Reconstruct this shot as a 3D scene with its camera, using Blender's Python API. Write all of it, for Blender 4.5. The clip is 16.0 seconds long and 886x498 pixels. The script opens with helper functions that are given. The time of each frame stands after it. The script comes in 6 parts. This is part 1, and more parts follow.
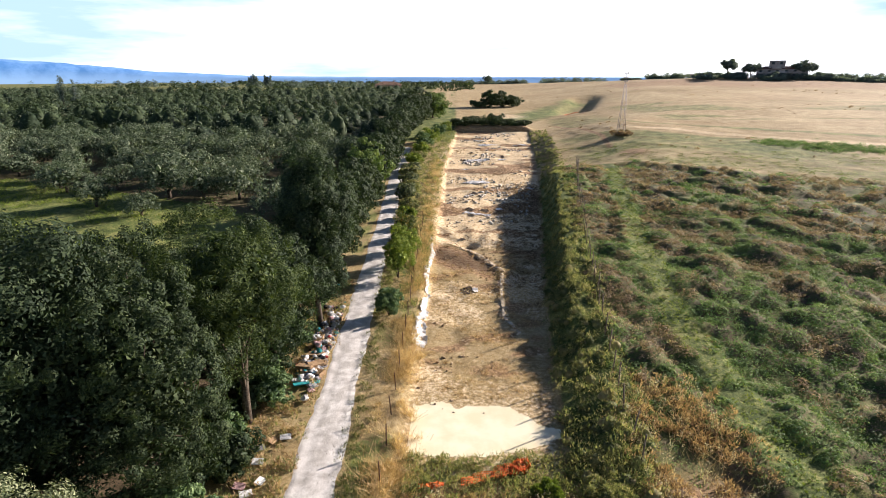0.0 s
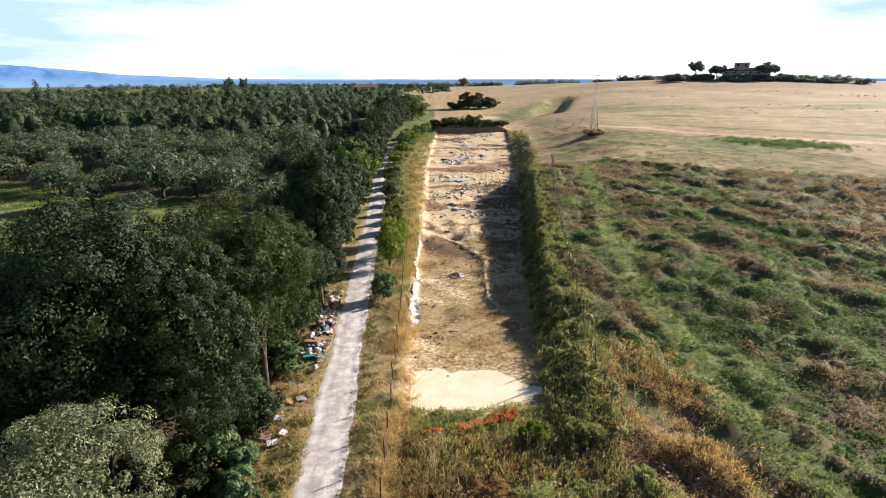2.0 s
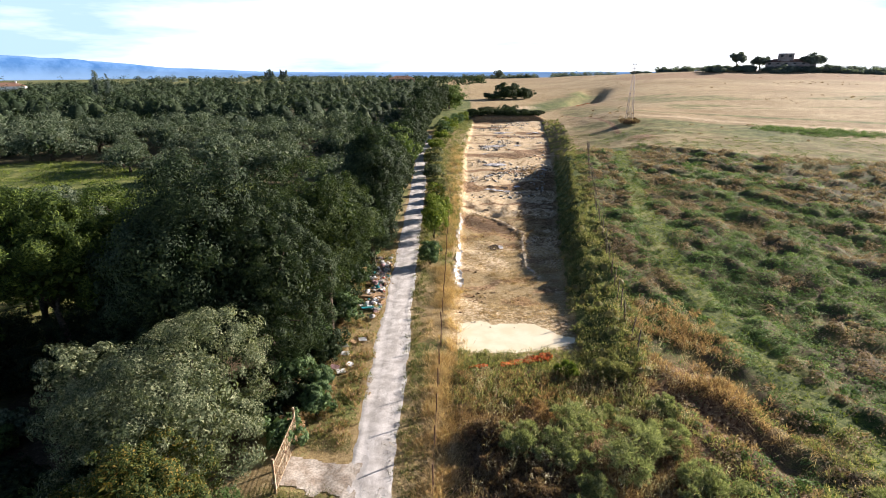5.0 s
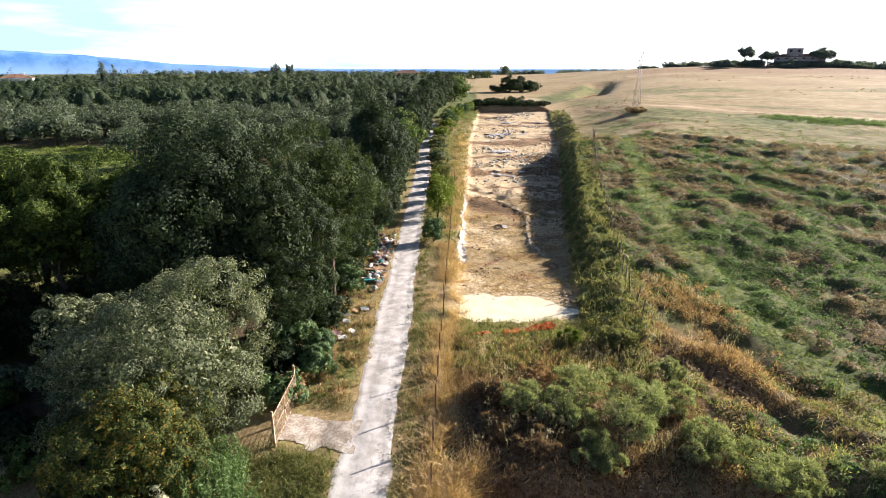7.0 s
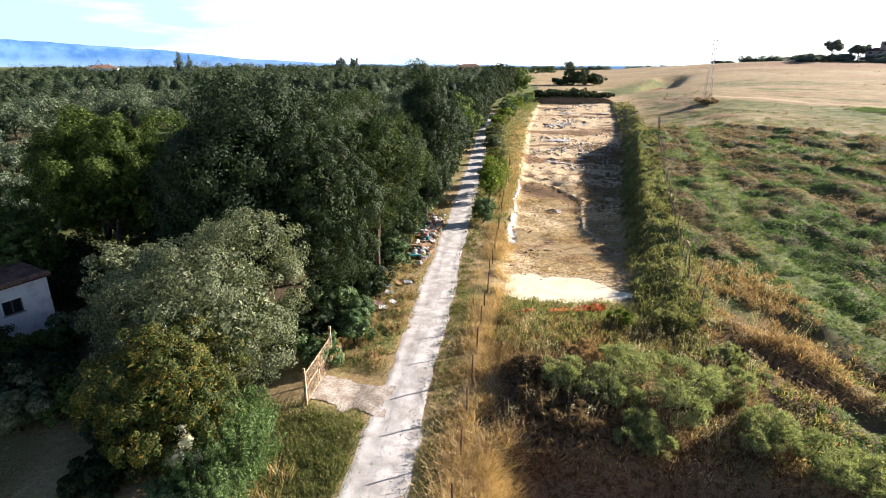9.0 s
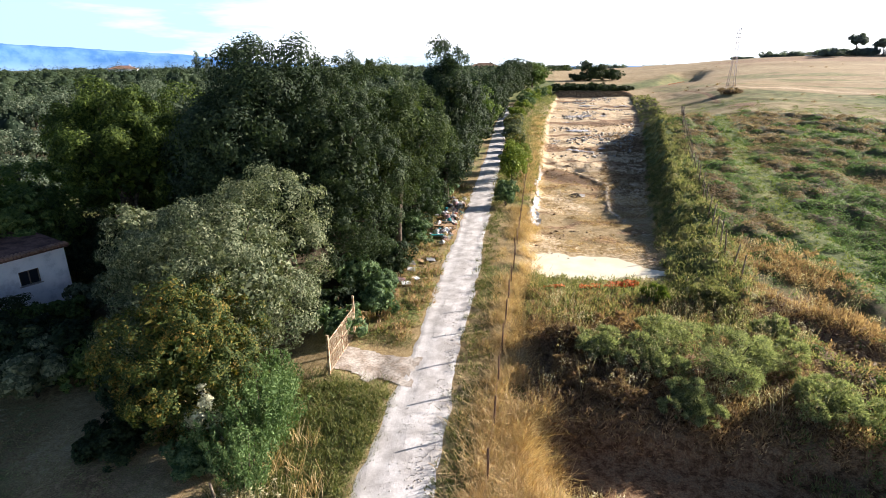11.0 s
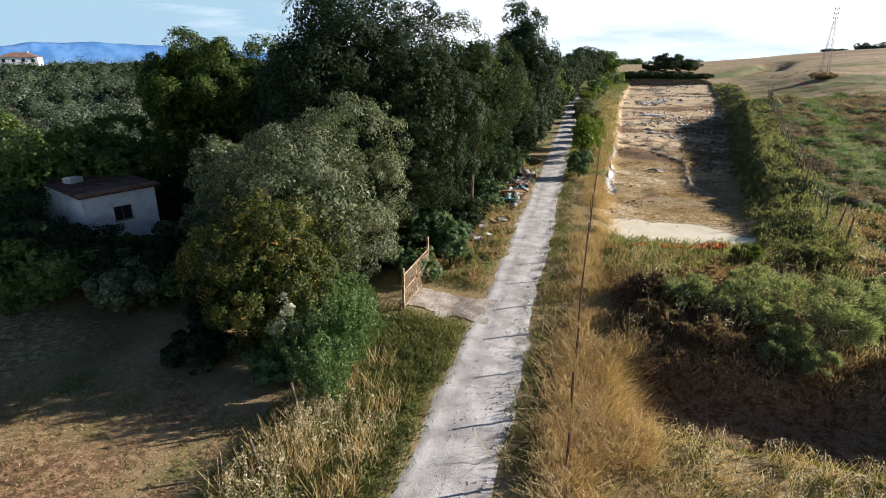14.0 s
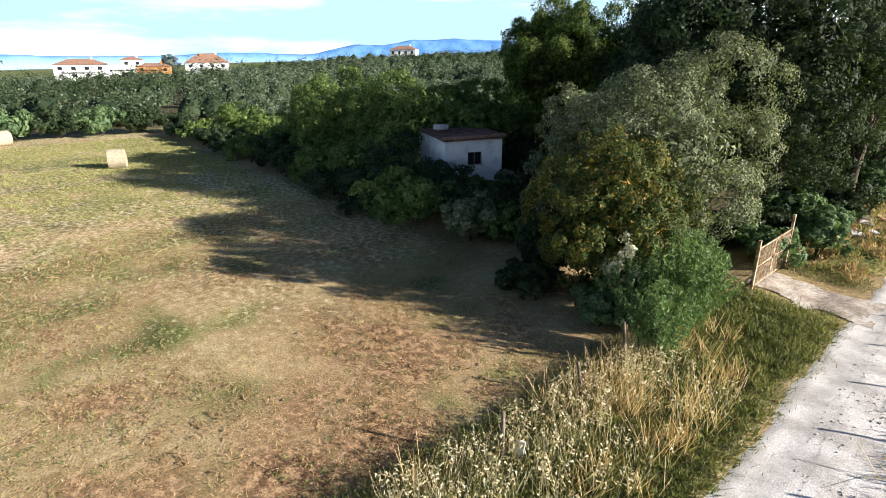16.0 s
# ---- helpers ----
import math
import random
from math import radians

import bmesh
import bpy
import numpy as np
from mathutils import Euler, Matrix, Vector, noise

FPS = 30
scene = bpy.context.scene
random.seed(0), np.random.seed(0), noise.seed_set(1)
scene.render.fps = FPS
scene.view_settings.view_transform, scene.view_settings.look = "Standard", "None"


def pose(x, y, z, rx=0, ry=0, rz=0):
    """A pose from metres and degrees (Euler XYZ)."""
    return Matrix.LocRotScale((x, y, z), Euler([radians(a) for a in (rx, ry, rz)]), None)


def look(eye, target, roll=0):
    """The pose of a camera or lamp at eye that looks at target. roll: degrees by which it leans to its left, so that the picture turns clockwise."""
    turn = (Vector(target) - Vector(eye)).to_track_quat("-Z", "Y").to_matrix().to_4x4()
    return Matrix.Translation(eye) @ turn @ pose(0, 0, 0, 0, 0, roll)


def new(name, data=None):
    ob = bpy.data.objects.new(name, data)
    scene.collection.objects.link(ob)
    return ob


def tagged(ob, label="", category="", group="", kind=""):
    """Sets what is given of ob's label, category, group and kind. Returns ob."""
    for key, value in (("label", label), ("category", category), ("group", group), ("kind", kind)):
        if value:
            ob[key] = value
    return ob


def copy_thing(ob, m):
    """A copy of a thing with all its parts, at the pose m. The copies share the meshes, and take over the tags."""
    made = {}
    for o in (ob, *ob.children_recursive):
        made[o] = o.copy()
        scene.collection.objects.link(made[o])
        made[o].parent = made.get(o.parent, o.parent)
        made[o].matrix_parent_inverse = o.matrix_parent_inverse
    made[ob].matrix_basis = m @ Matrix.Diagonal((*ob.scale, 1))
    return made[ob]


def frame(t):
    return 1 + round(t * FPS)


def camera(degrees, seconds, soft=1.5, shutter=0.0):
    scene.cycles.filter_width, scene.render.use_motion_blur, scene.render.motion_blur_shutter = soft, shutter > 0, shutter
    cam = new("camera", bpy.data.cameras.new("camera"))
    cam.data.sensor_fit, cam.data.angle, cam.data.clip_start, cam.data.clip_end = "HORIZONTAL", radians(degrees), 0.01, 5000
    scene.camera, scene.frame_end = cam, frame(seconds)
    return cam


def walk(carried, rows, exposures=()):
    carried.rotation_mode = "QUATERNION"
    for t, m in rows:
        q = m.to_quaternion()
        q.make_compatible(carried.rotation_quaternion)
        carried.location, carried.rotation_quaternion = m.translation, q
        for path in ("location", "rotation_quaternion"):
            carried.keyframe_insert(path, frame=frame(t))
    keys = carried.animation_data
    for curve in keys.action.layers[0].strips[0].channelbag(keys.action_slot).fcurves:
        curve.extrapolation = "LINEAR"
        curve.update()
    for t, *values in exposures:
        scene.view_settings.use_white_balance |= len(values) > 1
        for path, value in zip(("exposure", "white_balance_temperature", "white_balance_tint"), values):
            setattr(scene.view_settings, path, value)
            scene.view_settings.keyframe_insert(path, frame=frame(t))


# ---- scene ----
cam = camera(78.8, 16.0, 0.9)
PATH = [
    (0, (9.894, -12.153, 22.679), (9.857, -10.248, 22.072), 0.1),
    (0.5, (9.791, -13.212, 22.676), (9.773, -11.305, 22.072), 0.1),
    (1, (9.586, -14.377, 22.666), (9.586, -12.47, 22.063), -0.0),
    (1.5, (9.242, -15.913, 22.7), (9.264, -14.005, 22.099), -0.1),
    (2, (8.745, -17.558, 22.768), (8.789, -15.65, 22.168), -0.1),
    (2.5, (8.233, -19.151, 22.808), (8.286, -17.248, 22.197), -0.2),
    (3, (7.82, -20.65, 22.848), (7.85, -18.747, 22.235), -0.2),
    (3.5, (7.523, -21.85, 22.801), (7.517, -19.946, 22.188), -0.1),
    (4, (7.384, -22.552, 22.644), (7.35, -20.65, 22.028), -0.1),
    (6.5, (7.455, -23.858, 19.973), (7.364, -21.961, 19.344), -0.0),
    (7, (7.575, -23.819, 19.409), (7.486, -21.923, 18.778), 0.1),
    (7.5, (7.792, -23.743, 18.824), (7.698, -21.848, 18.192), 0.0),
    (8, (7.987, -23.522, 18.268), (7.847, -21.631, 17.632), 0.3),
    (8.5, (8.059, -23.242, 17.752), (7.847, -21.359, 17.113), 0.4),
    (9, (8.338, -23.139, 17.238), (8.044, -21.268, 16.595), 0.4),
    (11.5, (7.284, -22.508, 14.187), (6.929, -20.646, 13.55), -0.1),
    (12, (7.22, -22.57, 13.484), (6.836, -20.715, 12.841), -0.1),
    (12.5, (7.203, -22.588, 12.902), (6.736, -20.752, 12.26), -0.1),
    (13, (7.277, -22.649, 12.438), (6.72, -20.839, 11.793), -0.0),
    (13.5, (7.144, -22.786, 12.022), (6.56, -20.984, 11.378), -0.0),
    (14, (6.55, -23.072, 11.716), (5.994, -21.262, 11.071), -0.1),
    (14.5, (5.829, -23.382, 11.258), (5.16, -21.61, 10.616), -0.1),
    (15, (5.455, -23.561, 10.691), (4.557, -21.897, 10.038), -0.2),
    (15.5, (5.201, -23.737, 10.068), (4.048, -22.241, 9.41), -0.4),
    (16, (5.008, -23.854, 9.485), (3.572, -22.63, 8.823), -0.4),
]
walk(cam, [(t, look(eye, target, roll)) for t, eye, target, roll in PATH], [(0, 1.24, 6480, 14), (4, 1.15, 6480, 14), (7, 1.43, 6420, 14), (9, 1.46, 6420, 14), (12.5, 1.43, 6200, 13), (13.5, 1.41, 6200, 13), (14, 0.80, 6180, 11), (14.5, 0.93, 6180, 11), (15, 1.06, 6180, 11), (15.5, 1.19, 6200, 10), (16, 1.36, 6280, 9)])

SUN_TO = Vector((0.80, 0.50, 0.33)).normalized()

# ---- light ----
world = bpy.data.worlds.new("sky")
scene.world = world
world.use_nodes = True
wt = world.node_tree
wt.nodes.clear()
sky = wt.nodes.new("ShaderNodeTexSky")
sky.sky_type = "NISHITA"
sky.sun_disc = False
sky.sun_elevation = math.asin(SUN_TO.z)
sky.sun_rotation = math.atan2(SUN_TO.x, SUN_TO.y)
sky.altitude, sky.air_density, sky.dust_density, sky.ozone_density = 100, 0.6, 0.5, 2.0
wco = wt.nodes.new("ShaderNodeTexCoord")
wmap = wt.nodes.new("ShaderNodeMapping")
wmap.inputs["Scale"].default_value = (1.0, 1.0, 6.0)
wno = wt.nodes.new("ShaderNodeTexNoise")
wno.inputs["Scale"].default_value, wno.inputs["Detail"].default_value = 2.3, 6
wno.inputs["Roughness"].default_value = 0.55
wra = wt.nodes.new("ShaderNodeValToRGB")
wra.color_ramp.elements[0].position, wra.color_ramp.elements[1].position = 0.45, 0.69
wmix = wt.nodes.new("ShaderNodeMix")
wmix.data_type = "RGBA"
wmix.inputs["B"].default_value = (14.5, 14.8, 15.2, 1)
wbg = wt.nodes.new("ShaderNodeBackground")
wbg.inputs["Strength"].default_value = 0.05
wout = wt.nodes.new("ShaderNodeOutputWorld")
wt.links.new(wco.outputs["Generated"], wmap.inputs["Vector"])
wt.links.new(wmap.outputs["Vector"], wno.inputs["Vector"])
# the bank thickens to solid white towards the sun
wside = wt.nodes.new("ShaderNodeVectorMath")
wside.operation = "DOT_PRODUCT"
wside.inputs[1].default_value = (0.80, 0.60, 0.0)
wt.links.new(wco.outputs["Generated"], wside.inputs[0])
wthick = wt.nodes.new("ShaderNodeMapRange")
wthick.inputs["From Min"].default_value, wthick.inputs["From Max"].default_value = -0.10, 0.45
wthick.inputs["To Min"].default_value, wthick.inputs["To Max"].default_value = -0.05, 0.15
wt.links.new(wside.outputs["Value"], wthick.inputs["Value"])
wsum = wt.nodes.new("ShaderNodeMath")
wt.links.new(wno.outputs["Fac"], wsum.inputs[0])
wt.links.new(wthick.outputs["Result"], wsum.inputs[1])
wt.links.new(wsum.outputs["Value"], wra.inputs["Fac"])
# the cloud bank lies low over the horizon; higher up the sky is clear
wsep = wt.nodes.new("ShaderNodeSeparateXYZ")
wlow = wt.nodes.new("ShaderNodeMapRange")
wlow.interpolation_type = "SMOOTHSTEP"
wlow.inputs["From Min"].default_value, wlow.inputs["From Max"].default_value = 0.13, 0.23
wlow.inputs["To Min"].default_value, wlow.inputs["To Max"].default_value = 1.0, 0.0
wmul = wt.nodes.new("ShaderNodeMath")
wmul.operation = "MULTIPLY"
wt.links.new(wco.outputs["Generated"], wsep.inputs["Vector"])
wt.links.new(wsep.outputs["Z"], wlow.inputs["Value"])
wt.links.new(wlow.outputs["Result"], wmul.inputs[0])
wt.links.new(wra.outputs["Color"], wmul.inputs[1])
wt.links.new(wmul.outputs["Value"], wmix.inputs["Factor"])
whaze = wt.nodes.new("ShaderNodeMix")
whaze.data_type = "RGBA"
whaze.inputs["B"].default_value = (5.4, 7.8, 9.4, 1)
wt.links.new(wlow.outputs["Result"], whaze.inputs["Factor"])
wt.links.new(sky.outputs["Color"], whaze.inputs["A"])
wt.links.new(whaze.outputs["Result"], wmix.inputs["A"])
wt.links.new(wmix.outputs["Result"], wbg.inputs["Color"])
wt.links.new(wbg.outputs["Background"], wout.inputs["Surface"])

sun = new("sun", bpy.data.lights.new("sun", "SUN"))
sun.data.energy, sun.data.angle, sun.data.color = 5.0, radians(0.6), (1.0, 0.895, 0.80)
sun.matrix_world = look(SUN_TO * 300, (0, 0, 0))

# ---- arithmetic of the land ----
LATTICE = np.random.default_rng(3).random((256, 256))


def smooth(a, b, v):
    t = np.clip((np.asarray(v, float) - a) / (b - a), 0, 1)
    return t * t * (3 - 2 * t)


def vnoise(x, y):
    """Smooth value noise from 0 to 1, one cell a metre."""
    x, y = np.asarray(x, float), np.asarray(y, float)
    i, j = np.floor(x).astype(int), np.floor(y).astype(int)
    u, v = x - i, y - j
    u, v = u * u * (3 - 2 * u), v * v * (3 - 2 * v)
    g = lambda a, b: LATTICE[a & 255, b & 255]
    return (g(i, j) * (1 - u) + g(i + 1, j) * u) * (1 - v) + (g(i, j + 1) * (1 - u) + g(i + 1, j + 1) * u) * v


def fbm(x, y, size, octaves=4):
    total, amp, norm = 0.0, 1.0, 0.0
    for n in range(octaves):
        total = total + amp * vnoise(np.asarray(x) / size * 2**n + 17.3 * n, np.asarray(y) / size * 2**n + 5.1 * n)
        norm, amp = norm + amp, amp * 0.5
    return total / norm


def trench_left(y):
    return np.interp(y, [13, 30, 70, 110, 168], [6.3, 6.5, 7.4, 7.6, 10.8])


def trench_right(y):
    return np.interp(y, [-50, 13, 18, 37, 70, 115, 168, 400], [17.3, 17.3, 17.5, 19.5, 24, 30, 34.5, 40])


def road_middle(y):
    return np.interp(y, [-60, -12, 10, 30, 55, 70, 100, 140, 180, 260], [3.9, 2.9, 1.95, 0.95, 0.0, -0.6, -2.2, -3.0, -1.0, 6])


def green_line(x, y):
    """How near a point is to the low green strip that crosses the weeds."""
    return np.abs(x - np.interp(y, [-10, 18, 33, 61, 95], [33, 30.5, 30.5, 34.5, 41]))


def line_gap(x, y, points):
    """The distance to a broken line."""
    best = np.full(np.shape(x), 1e9)
    for (ax, ay), (bx, by) in zip(points, points[1:]):
        t = np.clip(((x - ax) * (bx - ax) + (y - ay) * (by - ay)) / ((bx - ax) ** 2 + (by - ay) ** 2), 0, 1)
        best = np.minimum(best, np.hypot(x - ax - t * (bx - ax), y - ay - t * (by - ay)))
    return best


RUNNEL = ((16.3, 34.0), (15.0, 37.5), (15.3, 44.0), (15.9, 49.5), (14.2, 53.0), (12.0, 57.0), (9.4, 60.0))


GULLY = ((20.6, 8.6), (23.0, 8.9), (24.6, 6.6), (26.4, 2.6))
SIDE_GULLY = ((26.6, 13.5), (27.3, 9.5), (28.6, 6.0))
GULLY_LIP = ((22.4, 11.6), (24.9, 9.6), (26.3, 5.6), (27.6, 3.0))


def runnel_line(x, y):
    return line_gap(x, y, RUNNEL)


def cream_line(x):
    """The pale bare strip along the slope."""
    return np.interp(x, [45, 57, 72, 90, 106, 150], [149, 143, 132, 124, 116, 96])


def weed_edge(x):
    return np.interp(x, [20, 38, 52, 65, 79, 130], [101, 104, 96, 88.5, 84, 66])


def in_clearing(x, y):
    """The grassy clearing in the grove."""
    a, b = (-26, 59), (-80, 80)
    t = np.clip(((x - a[0]) * (b[0] - a[0]) + (y - a[1]) * (b[1] - a[1])) / ((b[0] - a[0]) ** 2 + (b[1] - a[1]) ** 2), 0, 1)
    return np.hypot(x - a[0] - t * (b[0] - a[0]), y - a[1] - t * (b[1] - a[1])) < 11.0


def ground(x, y):
    """The height of the land."""
    x, y = np.asarray(x, float), np.asarray(y, float)
    mid = np.interp(y, [-100, 30, 60, 90, 120, 165, 300, 600, 1000, 1800, 5000], [0, 0, 0.9, 1.9, 3.4, 6, 10, 13, 12, -10, -20])
    right = np.interp(y, [-100, -10, 10, 25, 70, 100, 130, 200, 300, 420, 600, 1000, 1800, 5000], [0, 0.2, 0.7, 1.0, 4.6, 7.0, 9.4, 13.0, 17, 20.5, 18, 12, -10, -20])
    edge = trench_right(y)
    share = np.interp(y, [60, 86, 102, 165], [1, 0.95, 0.35, 0.25])
    w = share * smooth(edge + 0.1, edge + np.interp(y, [0, 25, 38, 90, 110, 150, 180, 400], [4, 3.6, 2.4, 2.6, 4.5, 6.0, 40, 120]), x) + (1 - share) * smooth(edge + 2, edge + np.interp(y, [150, 200, 400], [28, 75, 130]), x)
    z = mid * (1 - w) + right * w
    z = z + 1.6 * smooth(-10, -40, x) * smooth(10, 50, y) * (1 - smooth(150, 300, y))
    z = z + 3.0 * np.exp(-(((x - 235) / 90) ** 2) - (((y - 385) / 80) ** 2))
    inside = smooth(trench_left(y) - 0.1, trench_left(y) + 0.5, x) * (1 - smooth(edge - 0.5, edge + 0.3, x)) * smooth(13.2, 14.6, y) * (1 - smooth(166.5, 167.5, y))
    z = z - 0.45 * inside * np.interp(y, [14, 24, 40], [0.5, 0.8, 1])
    z = z + inside * ((fbm(x, y, 4, 4) - 0.5) * 0.5 + (fbm(x * 0.7, y, 1.7, 3) - 0.5) * 0.30) * smooth(23, 32, y)
    # the dug hole, the ruts that fan out from it, and the ridge along the runnel
    z = z - inside * 0.9 * np.exp(-(((x - 12.1) / 1.2) ** 2) - (((y - 59.6) / 1.3) ** 2))
    fan = np.sin(15 * np.arctan2(x - 12.4, np.maximum(y - 57.5, 0.1)) + 2 * fbm(x, y, 3, 2))
    z = z + inside * 0.10 * fan * smooth(60.5, 62.5, y) * (1 - smooth(69, 73, y))
    z = z + inside * 0.16 * np.exp(-((runnel_line(x, y) / 0.45) ** 2))
    # bank of spoil at the trench's far end, dug hollow and mound at the near end
    z = z + 1.3 * smooth(167, 168.2, y) * (1 - smooth(172, 182, y)) * smooth(8, 12, x) * (1 - smooth(32, 37, x))
    brow = -1.5 - 0.04 * (x - 9) + (fbm(x, 0 * y + 2.0, 2.5, 3) - 0.5) * 0.9
    z = z - 1.15 * (1 - smooth(brow - 0.75, brow, y)) * smooth(brow - 5.3, brow - 3.7, y) * smooth(7.3, 8.4, x) * (1 - smooth(24, 30, x))
    z = z + 0.7 * np.exp(-(((x - 13) / 6.0) ** 2) - (((y - 4.5) / 3.2) ** 2))
    ragged = 1.8 * (fbm(x, y, 2.0, 3) - 0.5)
    z = z - 0.5 * np.exp(-(((line_gap(x, y, GULLY) + ragged) / 1.0) ** 2)) - 0.5 * np.exp(-(((line_gap(x, y, SIDE_GULLY) + ragged) / 0.9) ** 2))
    z = z + 0.25 * np.exp(-(((line_gap(x, y, GULLY_LIP) + ragged) / 0.9) ** 2))
    z = z - 0.55 * np.exp(-(((y - 7.4 - 0.05 * (x - 12)) / 0.7) ** 2)) * smooth(7.8, 9, x) * (1 - smooth(18, 20, x))
    far_cut = (x - np.interp(y, [200, 300], [52, 84])) / 7.0
    z = z - 3.2 * np.exp(-(far_cut**4)) * smooth(212, 222, y) * (1 - smooth(285, 300, y))
    hollow = smooth(8, 9, x) * (1 - smooth(24, 28, x)) * smooth(-6.5, -5.5, y) * (1 - smooth(-3, -2, y))
    near = (1 - 0.6 * hollow) * (1 - smooth(120, 400, np.hypot(x, y - 40)))
    on_road = 1 - smooth(1.6, 3.0, np.abs(x - road_middle(y)))
    z = z + near * (1 - on_road) * (1 - 0.96 * smooth(-2, -6, x) * (1 - smooth(-6, -2, y))) * (1 - 0.9 * inside * (1 - smooth(22, 26, y))) * ((fbm(x, y, 3.0, 4) - 0.5) * 0.35 + (fbm(x, y, 14, 3) - 0.5) * 0.6 * smooth(18, 30, x))
    weedy = smooth(edge + 3.5, edge + 6, x) * (1 - smooth(weed_edge(x) - 3, weed_edge(x) + 1, y)) * smooth(1.0, 2.2, green_line(x, y)) * smooth(27, 30, x + 6 * smooth(22, 26, y) + 6 * (1 - smooth(-2, 1, y)))
    z = z + weedy * (0.75 * (smooth(0.34, 0.72, fbm(x + 11, y * 0.9, 3.4, 3)) - 0.4) + 0.4 * (fbm(x + 40, y, 9, 2) - 0.5))
    z = z - 42 * smooth(-420, -2600, x)
    return z + smooth(120, 400, np.hypot(x, y - 40)) * (fbm(x, y, 160, 3) - 0.5) * 2.5


def gz(x, y):
    return float(ground(np.array([x]), np.array([y]))[0])


# ---- materials ----
def material(name, rough=0.9):
    m = bpy.data.materials.new(name)
    m.use_nodes = True
    b = m.node_tree.nodes["Principled BSDF"]
    b.inputs["Roughness"].default_value = rough
    b.inputs["Specular IOR Level"].default_value = 0.2
    return m, m.node_tree, b


def node(nt, kind, **values):
    n = nt.nodes.new("ShaderNode" + kind)
    for k, v in values.items():
        n.inputs[k.replace("_", " ")].default_value = v
    return n


def noise_of(nt, scale, detail=4, rough=0.55):
    co = nt.nodes.new("ShaderNodeNewGeometry")
    n = node(nt, "TexNoise", Scale=scale, Detail=detail, Roughness=rough)
    nt.links.new(co.outputs["Position"], n.inputs["Vector"])
    return n.outputs["Fac"]


def ramp_of(nt, fac, stops, squeeze=0.5):
    """A colour ramp; squeeze draws its stops towards the middle, where noise has most of its values."""
    r = nt.nodes.new("ShaderNodeValToRGB")
    e = r.color_ramp.elements
    while len(e) < len(stops):
        e.new(0.5)
    for k, (p, c) in zip(e, stops):
        k.position, k.color = 0.5 + (p - 0.5) * squeeze, (*c, 1)
    nt.links.new(fac, r.inputs["Fac"])
    return r.outputs["Color"]


def mixed(nt, fac, a, b, how="MIX"):
    m = nt.nodes.new("ShaderNodeMix")
    m.data_type, m.blend_type = "RGBA", how
    for key, v in (("Factor", fac), ("A", a), ("B", b)):
        if isinstance(v, bpy.types.NodeSocket):
            nt.links.new(v, m.inputs[key])
        elif key == "Factor":
            m.inputs[key].default_value = v
        else:
            m.inputs[key].default_value = (*v, 1)
    return m.outputs["Result"]


def bump_of(nt, b, height, strength, distance):
    n = node(nt, "Bump", Strength=strength, Distance=distance)
    nt.links.new(height, n.inputs["Height"])
    nt.links.new(n.outputs["Normal"], b.inputs["Normal"])


def surface(name, stops, scale, rough=0.9, bump=0.3, fine=6.0, metal=0.0, depth=0.02):
    """A surface with coarse and fine variation of its colour and a fine relief."""
    m, nt, b = material(name, rough)
    col = ramp_of(nt, noise_of(nt, scale, 5), stops)
    grain = noise_of(nt, scale * fine, 4)
    g = ramp_of(nt, grain, [(0.25, (0.62, 0.62, 0.62)), (0.75, (1.0, 1.0, 1.0))])
    nt.links.new(mixed(nt, 1.0, col, g, "MULTIPLY"), b.inputs["Base Color"])
    b.inputs["Metallic"].default_value = metal
    if bump:
        bump_of(nt, b, grain, bump, depth)
    return m


def leafy(name, stops, scale=0.5, patch=0.5, glow=0.28, rough=0.7):
    """Foliage: each leaf has its own tone, and patches of the plant differ; light comes through."""
    m, nt, b = material(name, rough)
    geo = nt.nodes.new("ShaderNodeNewGeometry")
    fac = mixed(nt, patch, geo.outputs["Random Per Island"], noise_of(nt, scale, 3))
    col = ramp_of(nt, fac, stops, 0.85)
    nt.links.new(col, b.inputs["Base Color"])
    tr = nt.nodes.new("ShaderNodeBsdfTranslucent")
    nt.links.new(mixed(nt, 1.0, col, (1.1, 1.15, 0.65), "MULTIPLY"), tr.inputs["Color"])
    mx = nt.nodes.new("ShaderNodeMixShader")
    mx.inputs["Fac"].default_value = glow
    out = nt.nodes["Material Output"]
    nt.links.new(b.outputs["BSDF"], mx.inputs[1])
    nt.links.new(tr.outputs["BSDF"], mx.inputs[2])
    nt.links.new(mx.outputs["Shader"], out.inputs["Surface"])
    return m


OAK = leafy("oak_leaves", [(0.2, (0.016, 0.031, 0.013)), (0.5, (0.034, 0.055, 0.023)), (0.8, (0.078, 0.106, 0.044))])
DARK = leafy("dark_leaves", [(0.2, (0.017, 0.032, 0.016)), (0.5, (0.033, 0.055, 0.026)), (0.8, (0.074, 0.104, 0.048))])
GREY = leafy("grey_green_leaves", [(0.2, (0.060, 0.084, 0.042)), (0.5, (0.140, 0.168, 0.090)), (0.8, (0.32, 0.345, 0.205))])
OLIVE = leafy("olive_leaves", [(0.2, (0.032, 0.054, 0.029)), (0.5, (0.090, 0.124, 0.075)), (0.8, (0.25, 0.29, 0.20))], 0.25)
LANEPINE = leafy("dark_pine_needles", [(0.2, (0.018, 0.036, 0.012)), (0.5, (0.044, 0.070, 0.022)), (0.8, (0.11, 0.145, 0.042))])
